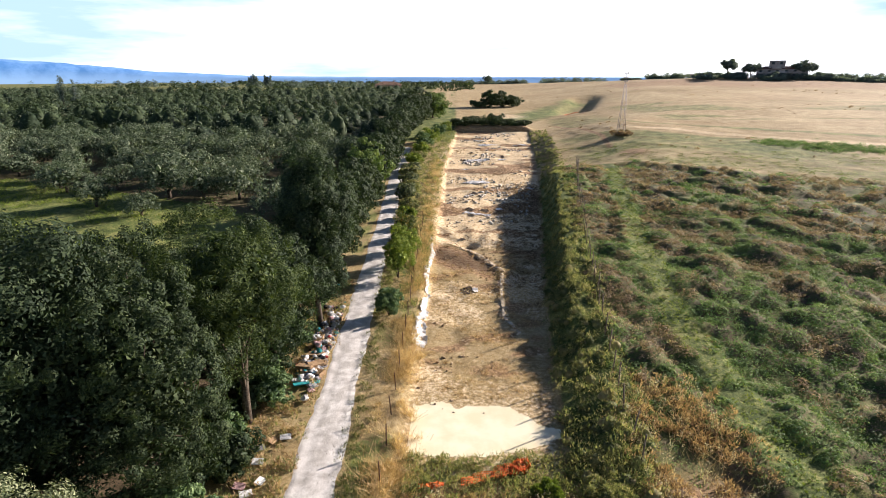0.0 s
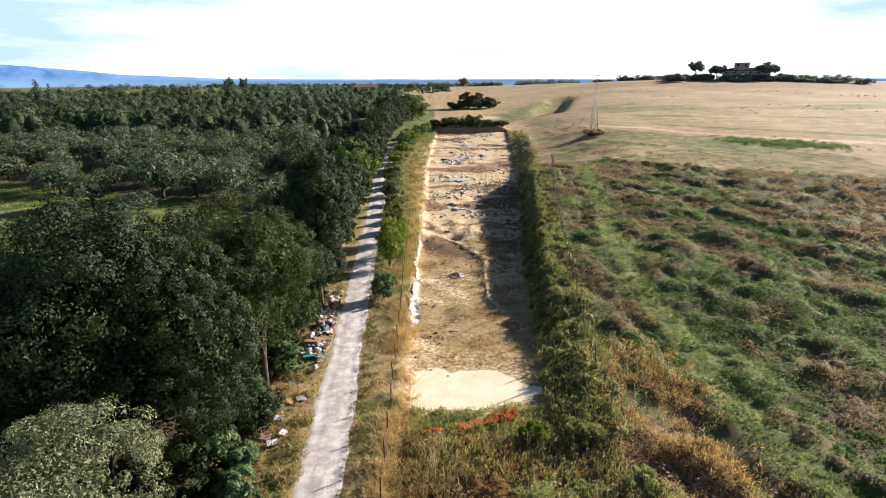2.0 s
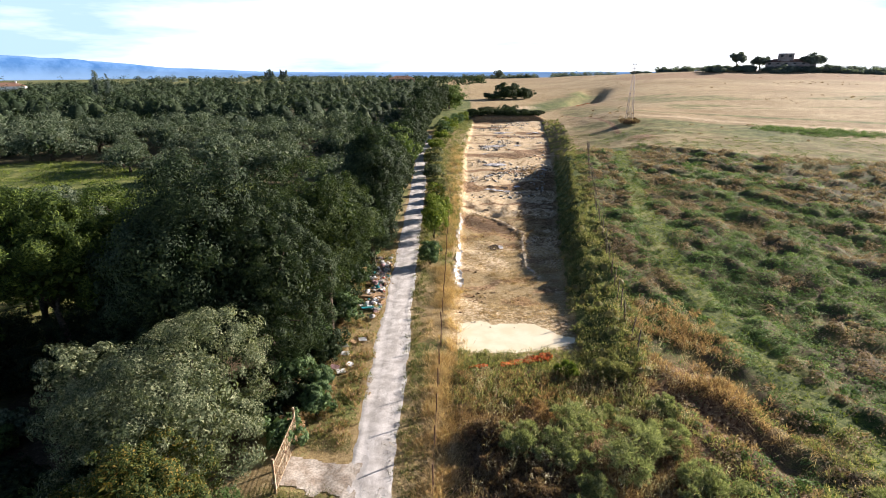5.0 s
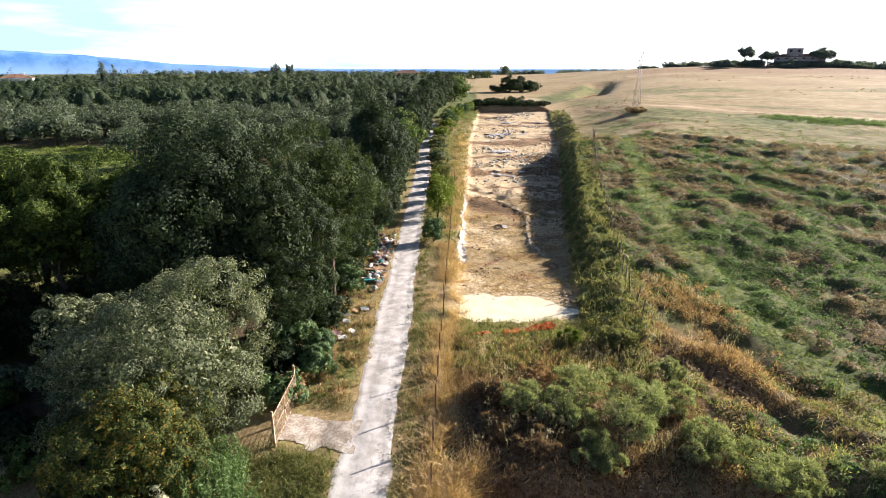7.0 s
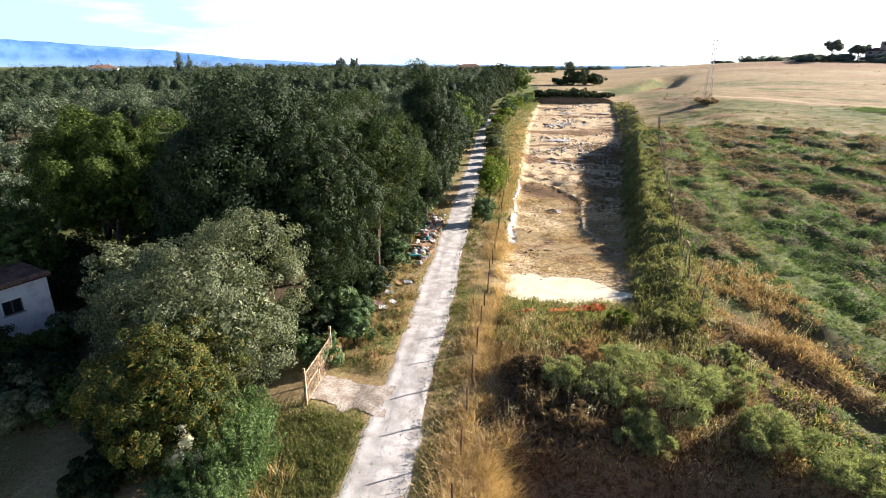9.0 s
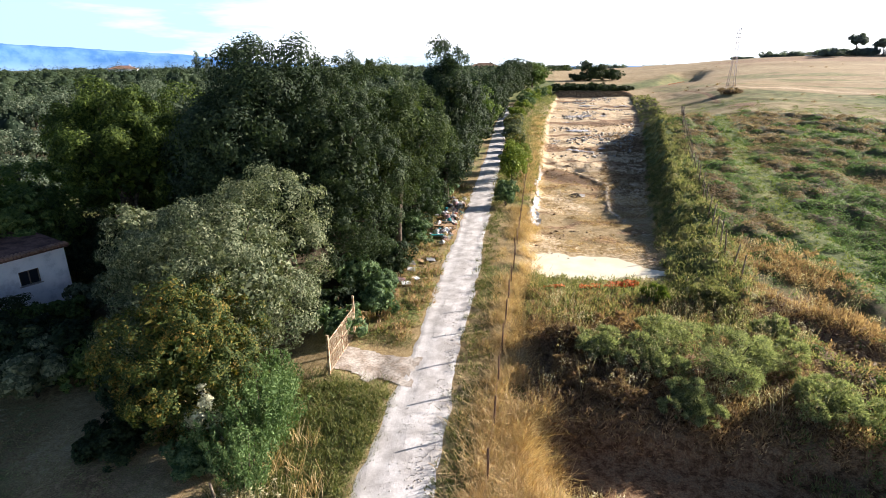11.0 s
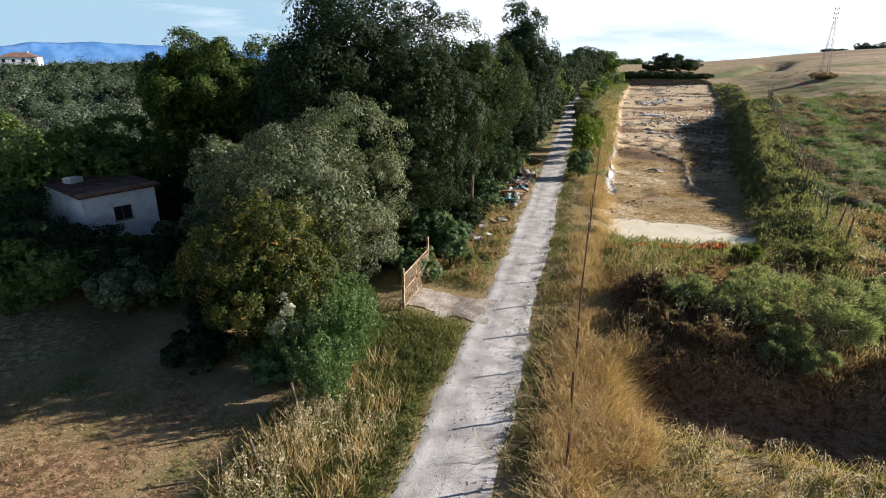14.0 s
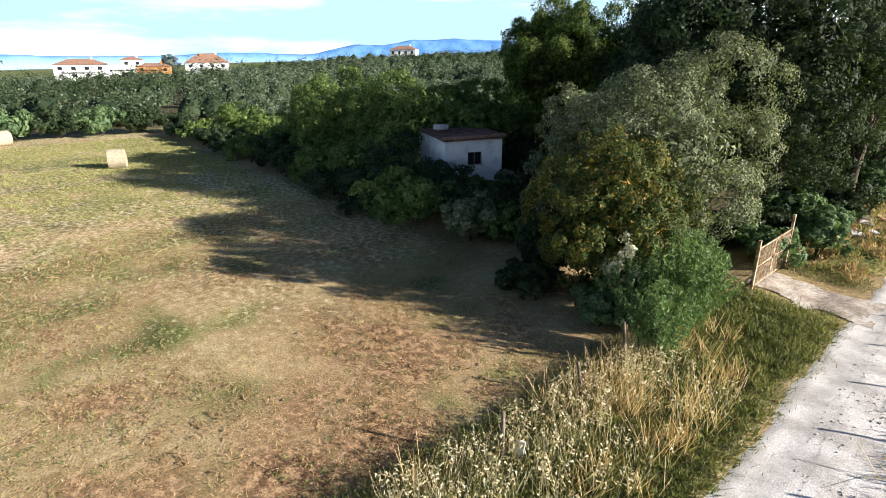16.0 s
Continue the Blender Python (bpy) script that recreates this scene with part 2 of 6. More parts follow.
PINE = leafy("pine_needles", [(0.2, (0.022, 0.044, 0.011)), (0.5, (0.052, 0.086, 0.018)), (0.8, (0.165, 0.22, 0.042))])
LIME = leafy("bright_leaves", [(0.2, (0.078, 0.124, 0.021)), (0.5, (0.169, 0.234, 0.039)), (0.8, (0.312, 0.364, 0.065))])
AUTUMN = leafy("turning_leaves", [(0.2, (0.026, 0.048, 0.013)), (0.5, (0.062, 0.092, 0.022)), (0.64, (0.13, 0.14, 0.032)), (0.77, (0.24, 0.175, 0.035)), (0.92, (0.26, 0.145, 0.05))], 0.9)
BROOM = leafy("broom_stems", [(0.25, (0.130, 0.162, 0.076)), (0.5, (0.255, 0.290, 0.138)), (0.8, (0.43, 0.45, 0.25))], 0.7, 0.5, 0.46)
CANE = leafy("cane_leaves", [(0.2, (0.055, 0.100, 0.045)), (0.5, (0.11, 0.18, 0.078)), (0.8, (0.21, 0.29, 0.13))])
WEED = leafy("green_weeds", [(0.25, (0.060, 0.110, 0.044)), (0.42, (0.112, 0.192, 0.066)), (0.58, (0.185, 0.275, 0.104)), (0.78, (0.35, 0.42, 0.205))], 0.6, 0.72, 0.4)
BROWNWEED = leafy("rust_weeds", [(0.25, (0.150, 0.105, 0.072)), (0.45, (0.265, 0.192, 0.130)), (0.62, (0.39, 0.29, 0.195)), (0.8, (0.55, 0.45, 0.31))], 0.6, 0.66, 0.4)
BANKWEED = leafy("bank_weeds", [(0.25, (0.115, 0.142, 0.058)), (0.5, (0.225, 0.245, 0.108)), (0.70, (0.35, 0.32, 0.155)), (0.88, (0.53, 0.44, 0.25))], 0.5, 0.5, 0.46)
STRAW = leafy("dry_grass", [(0.2, (0.36, 0.235, 0.112)), (0.5, (0.60, 0.43, 0.225)), (0.8, (0.82, 0.66, 0.40))], 0.6, 0.5, 0.3, 0.75)
DEADWEED = leafy("dead_scrub", [(0.2, (0.100, 0.068, 0.046)), (0.5, (0.215, 0.145, 0.096)), (0.8, (0.38, 0.27, 0.185))], 0.5, 0.5, 0.4, 0.8)
RUST = leafy("brown_weeds", [(0.2, (0.19, 0.120, 0.072)), (0.5, (0.36, 0.235, 0.138)), (0.8, (0.57, 0.41, 0.25))], 0.5, 0.5, 0.36, 0.8)
SHOOTS = leafy("willowy_leaves", [(0.2, (0.055, 0.100, 0.036)), (0.5, (0.112, 0.188, 0.062)), (0.8, (0.22, 0.305, 0.125))], 0.8)
VERGE = leafy("verge_grass", [(0.2, (0.075, 0.098, 0.030)), (0.5, (0.155, 0.175, 0.058)), (0.8, (0.32, 0.30, 0.125))], 0.5)
MEADOW = leafy("meadow_regrowth", [(0.2, (0.19, 0.215, 0.070)), (0.5, (0.34, 0.345, 0.13)), (0.8, (0.52, 0.49, 0.24))], 0.3, 0.5, 0.35)
CREAM = leafy("cream_flowers", [(0.2, (0.42, 0.40, 0.26)), (0.5, (0.62, 0.60, 0.42)), (0.8, (0.80, 0.78, 0.60))], 0.8)
WALNUT = leafy("walnut_leaves", [(0.2, (0.052, 0.092, 0.024)), (0.5, (0.110, 0.170, 0.044)), (0.8, (0.22, 0.28, 0.08))])
# paler, bluer leaves: distance haze is painted into their colour
FARLEAF = leafy("far_leaves_hazed", [(0.2, (0.075, 0.105, 0.098)), (0.5, (0.135, 0.17, 0.158)), (0.8, (0.22, 0.26, 0.23))], 0.5, 0.5, 0.45)
BARK = surface("bark", [(0.3, (0.06, 0.045, 0.033)), (0.7, (0.15, 0.12, 0.09))], 6, 0.95, 0.6)


def ground_material():
    m, nt, b = material("land", 0.95)
    at = nt.nodes.new("ShaderNodeVertexColor")
    at.layer_name = "cover"
    sep = nt.nodes.new("ShaderNodeSeparateColor")
    nt.links.new(at.outputs["Color"], sep.inputs["Color"])
    n1, n2, n3 = noise_of(nt, 0.35, 6), noise_of(nt, 3.0, 6, 0.65), noise_of(nt, 14.0, 4, 0.7)
    broad = mixed(nt, 0.45, mixed(nt, 0.5, n1, noise_of(nt, 0.03, 5)), n2)
    dry = ramp_of(nt, broad, [(0.36, (0.27, 0.190, 0.086)), (0.5, (0.425, 0.318, 0.158)), (0.64, (0.60, 0.475, 0.275))], 0.7)
    green = ramp_of(nt, mixed(nt, 0.5, n1, n2), [(0.36, (0.055, 0.085, 0.021)), (0.5, (0.140, 0.178, 0.048)), (0.62, (0.31, 0.31, 0.105))], 0.8)
    soil = ramp_of(nt, n2, [(0.3, (0.13, 0.070, 0.036)), (0.5, (0.33, 0.20, 0.105)), (0.68, (0.55, 0.375, 0.205))])
    pale = ramp_of(nt, n2, [(0.20, (0.32, 0.195, 0.092)), (0.34, (0.60, 0.425, 0.225)), (0.54, (0.80, 0.63, 0.39)), (0.75, (0.88, 0.75, 0.53))])

    def weight(channel):
        """The cover's edge is broken up by the ground's own grain."""
        a = nt.nodes.new("ShaderNodeMath")
        a.operation = "MULTIPLY_ADD"
        nt.links.new(n2, a.inputs[0])
        a.inputs[1].default_value = 1.1
        nt.links.new(channel, a.inputs[2])
        r = nt.nodes.new("ShaderNodeMapRange")
        r.interpolation_type = "SMOOTHSTEP"
        r.inputs["From Min"].default_value, r.inputs["From Max"].default_value = 0.85, 1.25
        nt.links.new(a.outputs[0], r.inputs["Value"])
        return r.outputs["Result"]

    c = mixed(nt, weight(sep.outputs["Red"]), dry, green)
    c = mixed(nt, weight(sep.outputs["Green"]), c, soil)
    c = mixed(nt, weight(sep.outputs["Blue"]), c, pale)
    # dark cover: dark soil, and shade painted between plants and in the hollow
    soil_and_shade = ramp_of(nt, n2, [(0.3, (0.056, 0.042, 0.026)), (0.7, (0.160, 0.118, 0.072))])
    c = mixed(nt, weight(at.outputs["Alpha"]), c, soil_and_shade)
    g = ramp_of(nt, n3, [(0.25, (0.50, 0.50, 0.50)), (0.7, (1.1, 1.1, 1.1))])
    nt.links.new(mixed(nt, 1.0, c, g, "MULTIPLY"), b.inputs["Base Color"])
    bump_of(nt, b, n3, 0.5, 0.06)
    return m


LAND = ground_material()
GRAVEL = surface("road_gravel", [(0.3, (0.56, 0.53, 0.49)), (0.5, (0.70, 0.67, 0.63)), (0.7, (0.83, 0.80, 0.76))], 0.9, 0.9, 0.7, 30, depth=0.02)
POND, pnt, pb = material("silted_puddle", 0.35)
nt_col = ramp_of(pnt, noise_of(pnt, 0.5, 4), [(0.3, (0.81, 0.72, 0.49)), (0.7, (0.91, 0.83, 0.62))])
pnt.links.new(nt_col, pb.inputs["Base Color"])
PLASTER, wnt, wb = material("white_plaster", 0.9)
wnt.links.new(ramp_of(wnt, noise_of(wnt, 1.6, 6, 0.65), [(0.25, (0.70, 0.71, 0.72)), (0.45, (0.84, 0.85, 0.86)), (0.7, (0.90, 0.90, 0.90))]), wb.inputs["Base Color"])
ROOFRED = surface("roof_red", [(0.3, (0.12, 0.070, 0.058)), (0.7, (0.26, 0.15, 0.12))], 1.5, 0.9, 0.4)
TERRACOTTA = surface("terracotta", [(0.3, (0.27, 0.145, 0.10)), (0.7, (0.44, 0.27, 0.19))], 1.5, 0.9, 0.3)
OCHRE = surface("ochre_paint_rusty", [(0.3, (0.33, 0.20, 0.11)), (0.5, (0.52, 0.40, 0.26)), (0.7, (0.64, 0.53, 0.38))], 5, 0.6, 0.2)
WOOD = surface("weathered_post", [(0.3, (0.13, 0.10, 0.075)), (0.7, (0.30, 0.25, 0.19))], 4, 0.9, 0.4)
RUSTY = surface("rusty_iron", [(0.3, (0.09, 0.05, 0.03)), (0.7, (0.22, 0.13, 0.08))], 6, 0.8, 0.3)
CONCRETE = surface("concrete", [(0.3, (0.38, 0.36, 0.32)), (0.7, (0.56, 0.54, 0.50))], 1.5, 0.9, 0.3)
STEEL = surface("galvanised_steel", [(0.3, (0.46, 0.36, 0.34)), (0.7, (0.66, 0.58, 0.56))], 0.5, 0.6, 0.1)
SHEET = surface("white_plastic_sheet", [(0.3, (0.55, 0.54, 0.52)), (0.7, (0.86, 0.86, 0.86))], 1.2, 0.5, 0.3)
DIMGLASS, _, dg = material("dim_window", 0.1)
dg.inputs["Base Color"].default_value = (0.02, 0.025, 0.03, 1)
HAY = surface("hay", [(0.3, (0.38, 0.32, 0.21)), (0.7, (0.58, 0.51, 0.37))], 8, 0.95, 0.6)
ORANGE = surface("orange_net_plastic", [(0.3, (0.75, 0.12, 0.02)), (0.7, (0.95, 0.24, 0.05))], 2, 0.5, 0.1)


# ---- building blocks ----
def mesh_np(name, verts, faces, mat, smooth_faces=False):
    """A mesh from arrays of vertices and of triangles or quads."""
    verts, faces = np.asarray(verts, np.float32), np.asarray(faces, np.int32)
    k = faces.shape[1]
    me = bpy.data.meshes.new(name)
    me.vertices.add(len(verts))
    me.vertices.foreach_set("co", verts.ravel())
    me.loops.add(faces.size)
    me.loops.foreach_set("vertex_index", faces.ravel())
    me.polygons.add(len(faces))
    me.polygons.foreach_set("loop_start", np.arange(0, faces.size, k, dtype=np.int32))
    me.update(calc_edges=True)
    if smooth_faces:
        me.polygons.foreach_set("use_smooth", np.ones(len(faces), bool))
    me.materials.append(mat)
    return me


def part(name, bm, mat, parent, label=""):
    """One mesh object under a thing, from a bmesh or a mesh."""
    if isinstance(bm, bmesh.types.BMesh):
        me = bpy.data.meshes.new(name)
        bm.to_mesh(me)
        bm.free()
        me.materials.append(mat)
    else:
        me = bm
    ob = new(name, me)
    ob.parent = parent
    return tagged(ob, label)


def thing(name, m, label, category, group=""):
    ob = new(name)
    ob.empty_display_size = 0.3
    ob.matrix_world = m
    return tagged(ob, label, category, group)


def box(bm, x0, y0, z0, x1, y1, z1, bevel=0.0):
    r = bmesh.ops.create_cube(bm, size=1.0)
    bmesh.ops.scale(bm, vec=(x1 - x0, y1 - y0, z1 - z0), verts=r["verts"])
    bmesh.ops.translate(bm, vec=((x0 + x1) / 2, (y0 + y1) / 2, (z0 + z1) / 2), verts=r["verts"])
    if bevel:
        edges = list({e for v in r["verts"] for e in v.link_edges})
        bmesh.ops.bevel(bm, geom=edges, offset=bevel, segments=1, affect="EDGES")
    return bm


def boxed(*a, bevel=0.0):
    return box(bmesh.new(), *a, bevel=bevel)


def tube(bm, points, radii, sides=7):
    """A tapered limb along points."""
    rings = []
    for n, (p, r) in enumerate(zip(points, radii)):
        p = Vector(p)
        d = (Vector(points[min(n + 1, len(points) - 1)]) - Vector(points[max(n - 1, 0)])).normalized()
        a = d.cross(Vector((0.3, 0.9, 0.2))).normalized()
        c = d.cross(a)
        rings.append([bm.verts.new(p + (a * math.cos(k * math.tau / sides) + c * math.sin(k * math.tau / sides)) * r) for k in range(sides)])
    for s, t in zip(rings, rings[1:]):
        for k in range(sides):
            bm.faces.new((s[k], s[(k + 1) % sides], t[(k + 1) % sides], t[k])).smooth = True
    bm.faces.new(rings[0][::-1])
    bm.faces.new(rings[-1])
    return bm


def unit(v):
    return v / np.maximum(np.linalg.norm(v, axis=-1, keepdims=True), 1e-6)


def leaf_arrays(p, n, size, aspect, rng, wild=0.7, spiky=False):
    """A three-cornered leaf at each point p, facing along n more or less, or pointing that way if spiky."""
    k = len(p)
    size = np.broadcast_to(size, (k,))[:, None] * rng.uniform(0.65, 1.35, (k, 1))
    w = unit(unit(n) + rng.normal(0, wild * 0.5, (k, 3)))
    d = unit(np.cross(w, rng.normal(0, 1, (k, 3))))
    u = np.cross(w, d)
    if spiky:
        w, d = d, w
    side, back = u * size * aspect * 0.5, p - d * size * 0.45
    v = np.stack([back - side + w * size * 0.08, back + side - w * size * 0.08, p + d * size * 0.55], 1)
    return v.reshape(-1, 3), np.arange(3 * k).reshape(k, 3)


def sphere_dirs(rng, k):
    return unit(rng.normal(0, 1, (k, 3)))


def even_dirs(rng, k, low):
    """About k ways, evenly spread over the sphere above the height low."""
    n = max(4, int(k * 2 / (1 - low)))
    i = np.arange(n) + 0.5
    z = 1 - 2 * i / n
    a = i * 2.39996 + rng.uniform(0, 6)
    r = np.sqrt(1 - z * z)
    d = unit(np.stack([r * np.cos(a), r * np.sin(a), z], 1) + rng.normal(0, 0.16, (n, 3)))
    return rng.permutation(d[d[:, 2] > low])


def crown_points(rng, centre, radii, lobes, count, lobe=0.34, low=-0.55):
    """Points and outward ways over an uneven crown: boughs round an ellipsoid, tufts on the boughs, leaves round the tufts."""
    mean = float(np.mean(radii))
    d = even_dirs(rng, max(9, lobes // 4), low)
    c = np.array(centre) + d * np.array(radii) * rng.uniform(0.50, 0.88, (len(d), 1))
    big = mean * rng.uniform(0.24, 0.42, len(d))
    n = lobes * 5
    pick = rng.choice(len(d), n, p=big**2 / (big**2).sum())
    o = unit(rng.normal(0, 1, (n, 3)) + 0.75 * d[pick] + np.array([0, 0, 0.25]))
    t = c[pick] + o * big[pick][:, None] * rng.uniform(0.78, 1.25, (n, 1))
    away = np.linalg.norm(t[:, None] - c[None], axis=2) / big[None]
    away[np.arange(n), pick] = 9
    ok = away.min(1) > 0.82
    t, o = t[ok], o[ok]
    tuft = mean * lobe * 0.48 * rng.uniform(0.55, 1.3, len(t))
    k = rng.choice(len(t), count, p=tuft**2 / (tuft**2).sum())
    w = unit(rng.normal(0, 1, (count, 3)) + 0.7 * o[k])
    p = t[k] + w * (tuft[k] * rng.uniform(0.35, 1.08, count) ** 0.6)[:, None]
    return p, w + o[k] * 0.5, c, big


def crown_mesh(name, rng, centre, radii, mat, leaves=6000, size=0.3, aspect=0.55, lobes=45, lobe=0.34, low=-0.55, wild=0.4, spiky=False):
    p, o, c, r = crown_points(rng, centre, radii, lobes, leaves, lobe, low)
    fit = np.array([radii[0] / 0.86 / np.percentile(np.abs(p[:, 0]), 97), radii[1] / 0.86 / np.percentile(np.abs(p[:, 1]), 97), (centre[2] + radii[2] / 0.9) / np.percentile(p[:, 2], 99.8)])
    p, c = p * fit, c * fit
    v, f = leaf_arrays(p, o, size, aspect, rng, wild, spiky)
    # coarser leaves inside keep the crown from being seen through
    k = leaves // 5
    q = np.array(centre) + sphere_dirs(rng, k) * np.array(radii) * rng.uniform(0.15, 0.76, (k, 1))
    q = q * fit
    v2, f2 = leaf_arrays(q, q - np.array(centre), size * (1.5 if spiky else 2.0), 0.2 if spiky else 0.75, rng, 1.2, spiky)
    return mesh_np(name, np.concatenate([v, v2]), np.concatenate([f, f2 + len(v)]), mat), c


def wood(rng, ob, height, radius, targets, bend=0.3, bark=None):
    """The trunk of a tree and its limbs, each a part."""
    bark = bark or BARK
    pts = [(0, 0, -0.3)] + [(rng.normal(0, bend) * t, rng.normal(0, bend) * t, height * t) for t in (0.3, 0.6, 0.85, 1.0)]
    part("trunk", tube(bmesh.new(), pts, [radius * 1.35, radius, radius * 0.8, radius * 0.6, radius * 0.3]), bark, ob)
    for c in targets:
        a = Vector(pts[rng.integers(1, 4)])
        b = Vector(c)
        mid = a.lerp(b, 0.5) + Vector((0, 0, 0.08 * (b - a).length))
        part("limb", tube(bmesh.new(), [a, mid, b], [radius * 0.42, radius * 0.26, radius * 0.08], 5), bark, ob)


def tree(kind, x, y, top, rx, label, category, mat, ry=None, base=0.25, leaves=8000, size=0.3, lobes=45, lobe=0.34, aspect=0.55, trunk=0.25, seed=0, group="", low=-0.55, wild=0.4, bark=None, limbs=8):
    """A tree whose crown's top lies at the height top over the datum; base: where the crown begins, as a share of the height."""
    rng = np.random.default_rng(seed + int(abs(x) * 13 + abs(y) * 7))
    z = gz(x, y)
    h = top - z
    rz = h * (1 - base) / 2
    centre = (0, 0, h - rz)
    ob = thing(kind, pose(x, y, z), label, category, group)
    me, c = crown_mesh("crown", rng, centre, (rx * 0.86, (ry or rx) * 0.86, rz * 0.9), mat, leaves, size, aspect, lobes, lobe, low, wild)
    wood(rng, ob, h * max(base + 0.25, 0.5), trunk, c[:limbs], bark=bark)
    part("crown", me, mat, ob)
    return ob


# ---- the land ----
def graded(fine0, fine1, step, lo, hi, growth=1.13):
    mids = list(np.arange(fine0, fine1 + step / 2, step))
    a, s = mids[0], step
    while a > lo:
        s *= growth
        a -= s
        mids.insert(0, a)
    a, s = mids[-1], step
    while a < hi:
        s *= growth
        a += s
        mids.append(a)
    return np.array(mids)


def build_ground():
    xs, ys = graded(-14, 56, 0.48, -4700, 4700, 1.075), graded(-24, 168, 0.5, -1500, 4700, 1.075)
    gx, gy = np.meshgrid(xs, ys)
    v = np.stack([gx, gy, ground(gx, gy)], -1).reshape(-1, 3)
    nx, ny = len(xs), len(ys)
    i = (np.arange(ny - 1)[:, None] * nx + np.arange(nx - 1)[None]).ravel()
    me = mesh_np("ground", v, np.stack([i, i + 1, i + nx + 1, i + nx], 1), LAND, True)
    x, y = v[:, 0], v[:, 1]
    left, right = trench_left(y), trench_right(y)
    dug = smooth(left - 0.3, left + 0.4, x) * (1 - smooth(right - 1.0, right + 0.1, x)) * smooth(13.5, 15, y) * (1 - smooth(166, 167.5, y))
    # green cover
    weeds_end = weed_edge(x)
    green = (0.72 + 0.3 * fbm(x, y, 12, 3)) * smooth(right - 0.5, right + 0.4, x) * (1 - smooth(weeds_end - 4, weeds_end + 3, y))
    green = np.maximum(green, 0.95 * smooth(right + 2, right + 5, x) * (1 - smooth(1.2, 2.6, green_line(x, y))) * (1 - smooth(weeds_end - 4, weeds_end + 3, y)))
    cream = cream_line(x)
    slope = smooth(32, 40, x) * (1 - smooth(88, 125, x))
    strip = smooth(weeds_end - 3, weeds_end + 2, y) * (1 - smooth(cream - 9, cream - 3, y))
    green = np.maximum(green, (0.22 + 0.55 * fbm(x * 0.4, y, 8, 4)) * strip * slope)
    green = np.maximum(green, 0.62 * np.exp(-(((y - cream - 10 - 5 * fbm(x, y, 30, 2)) / 3.2) ** 2)) * smooth(50, 58, x) * (0.6 + 0.7 * fbm(x * 0.3, y, 9, 3)))
    green = np.maximum(green, 0.80 * np.exp(-((line_gap(x, y, ((36, 205), (52, 235), (72, 280))) / 13) ** 2)) * (0.55 + 0.7 * fbm(x, y, 14, 3)))
    green = np.maximum(green, 0.60 * smooth(230, 260, x) * smooth(285, 320, y) * (1 - smooth(360, 400, y)))
    green = np.maximum(green, 0.55 * smooth(0.50, 0.62, fbm(x * 0.18, y * 0.9, 12, 4)) * smooth(cream + 4, cream + 12, y) * smooth(60, 80, x) * (1 - smooth(240, 300, y)))
    green = np.maximum(green, 0.62 * (1 - smooth(-9, -4, x)) * smooth(-4, 6, y))
    green = np.maximum(green, 0.5 * smooth(right + 2, right + 12, x) * smooth(150, 165, y) * (1 - smooth(190, 230, y)) * (1 - smooth(60, 75, x)))
    field = smooth(-2, -5, x) * (1 - smooth(-6, -2, y))
    green = np.maximum(green, field * np.clip(0.24 + 0.34 * smooth(-9, -34, x) + 1.5 * (fbm(x, y, 2.5, 4) - 0.47), 0, 0.66))
    green = np.maximum(green, 0.6 * smooth(-260, -420, x) + 0 * y)
    by_hedge = field * smooth(-17, -11, y) * smooth(-9, -15, x)
    green = np.maximum(green, 0.5 * by_hedge)
    verge = smooth(1.3, 1.8, np.abs(x - road_middle(y))) * (1 - smooth(4.5, 6.5, np.abs(x - road_middle(y))))
    green = np.maximum(green, 0.5 * verge * fbm(x, y, 4, 2) * 1.6 * (1 - dug))
    green = np.maximum(green, 0.55 * verge * (x < road_middle(y)) * (1 - smooth(-1, 3, y)))
    far_dig = smooth(56, 62, y)
    blot = smooth(0.49, 0.57, fbm(x * 0.42 + 5, y, 5.5, 5))
    streak = smooth(0.50, 0.60, fbm(x * 0.30 + 0.25 * y, y * 0.9 - 0.2 * x, 2.2, 4))
    soil = dug * (0.12 + 0.42 * (1 - far_dig) * streak + 0.68 * blot * far_dig + 0.08 * (1 - far_dig))
    band = dug * np.exp(-(((y - 53.3 + 0.95 * (x - 11) - 3 * (fbm(x, y, 4, 3) - 0.5)) / 4.0) ** 2)) * (1 - smooth(14.0, 16.0, x))
    soil = np.maximum(soil, 1.15 * band)
    green = np.maximum(green, 0.8 * smooth(-10, -14, x) * smooth(40, 48, y) * (1 - smooth(430, 520, y)))
    green = np.maximum(green, 0.8 * smooth(-84, -88, x) * smooth(-90, -70, y) * (1 - smooth(430, 520, y)))
    green = np.where(in_clearing(x, y), 0.80, green)
    soil = np.maximum(soil, 0.85 * np.exp(-(((x - 24.5) / 3.4) ** 2) - (((y - 8) / 7) ** 2)))
    green = green * (1 - 0.8 * np.exp(-(((x - 24.5) / 3.4) ** 2) - (((y - 8) / 7) ** 2)))
    soil = np.maximum(soil, field * np.clip(0.60 * smooth(-20, -7, x) + 1.3 * (fbm(x + 7, y, 2.5, 4) - 0.5), 0, 0.75) * (1 - 0.8 * by_hedge))
    soil = np.maximum(soil, 0.40 * smooth(122, 140, y) * smooth(38, 60, x) * smooth(0.42, 0.6, fbm(x * 0.3, y, 16, 3)))
    # a darker brown band covers the wall at the trench's far end
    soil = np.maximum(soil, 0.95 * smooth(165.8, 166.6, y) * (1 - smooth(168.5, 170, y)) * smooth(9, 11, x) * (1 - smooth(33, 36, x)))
    soil = np.maximum(soil, 0.75 * np.exp(-(((x - 50) / 5) ** 2) - (((y - 109) / 5) ** 2)))
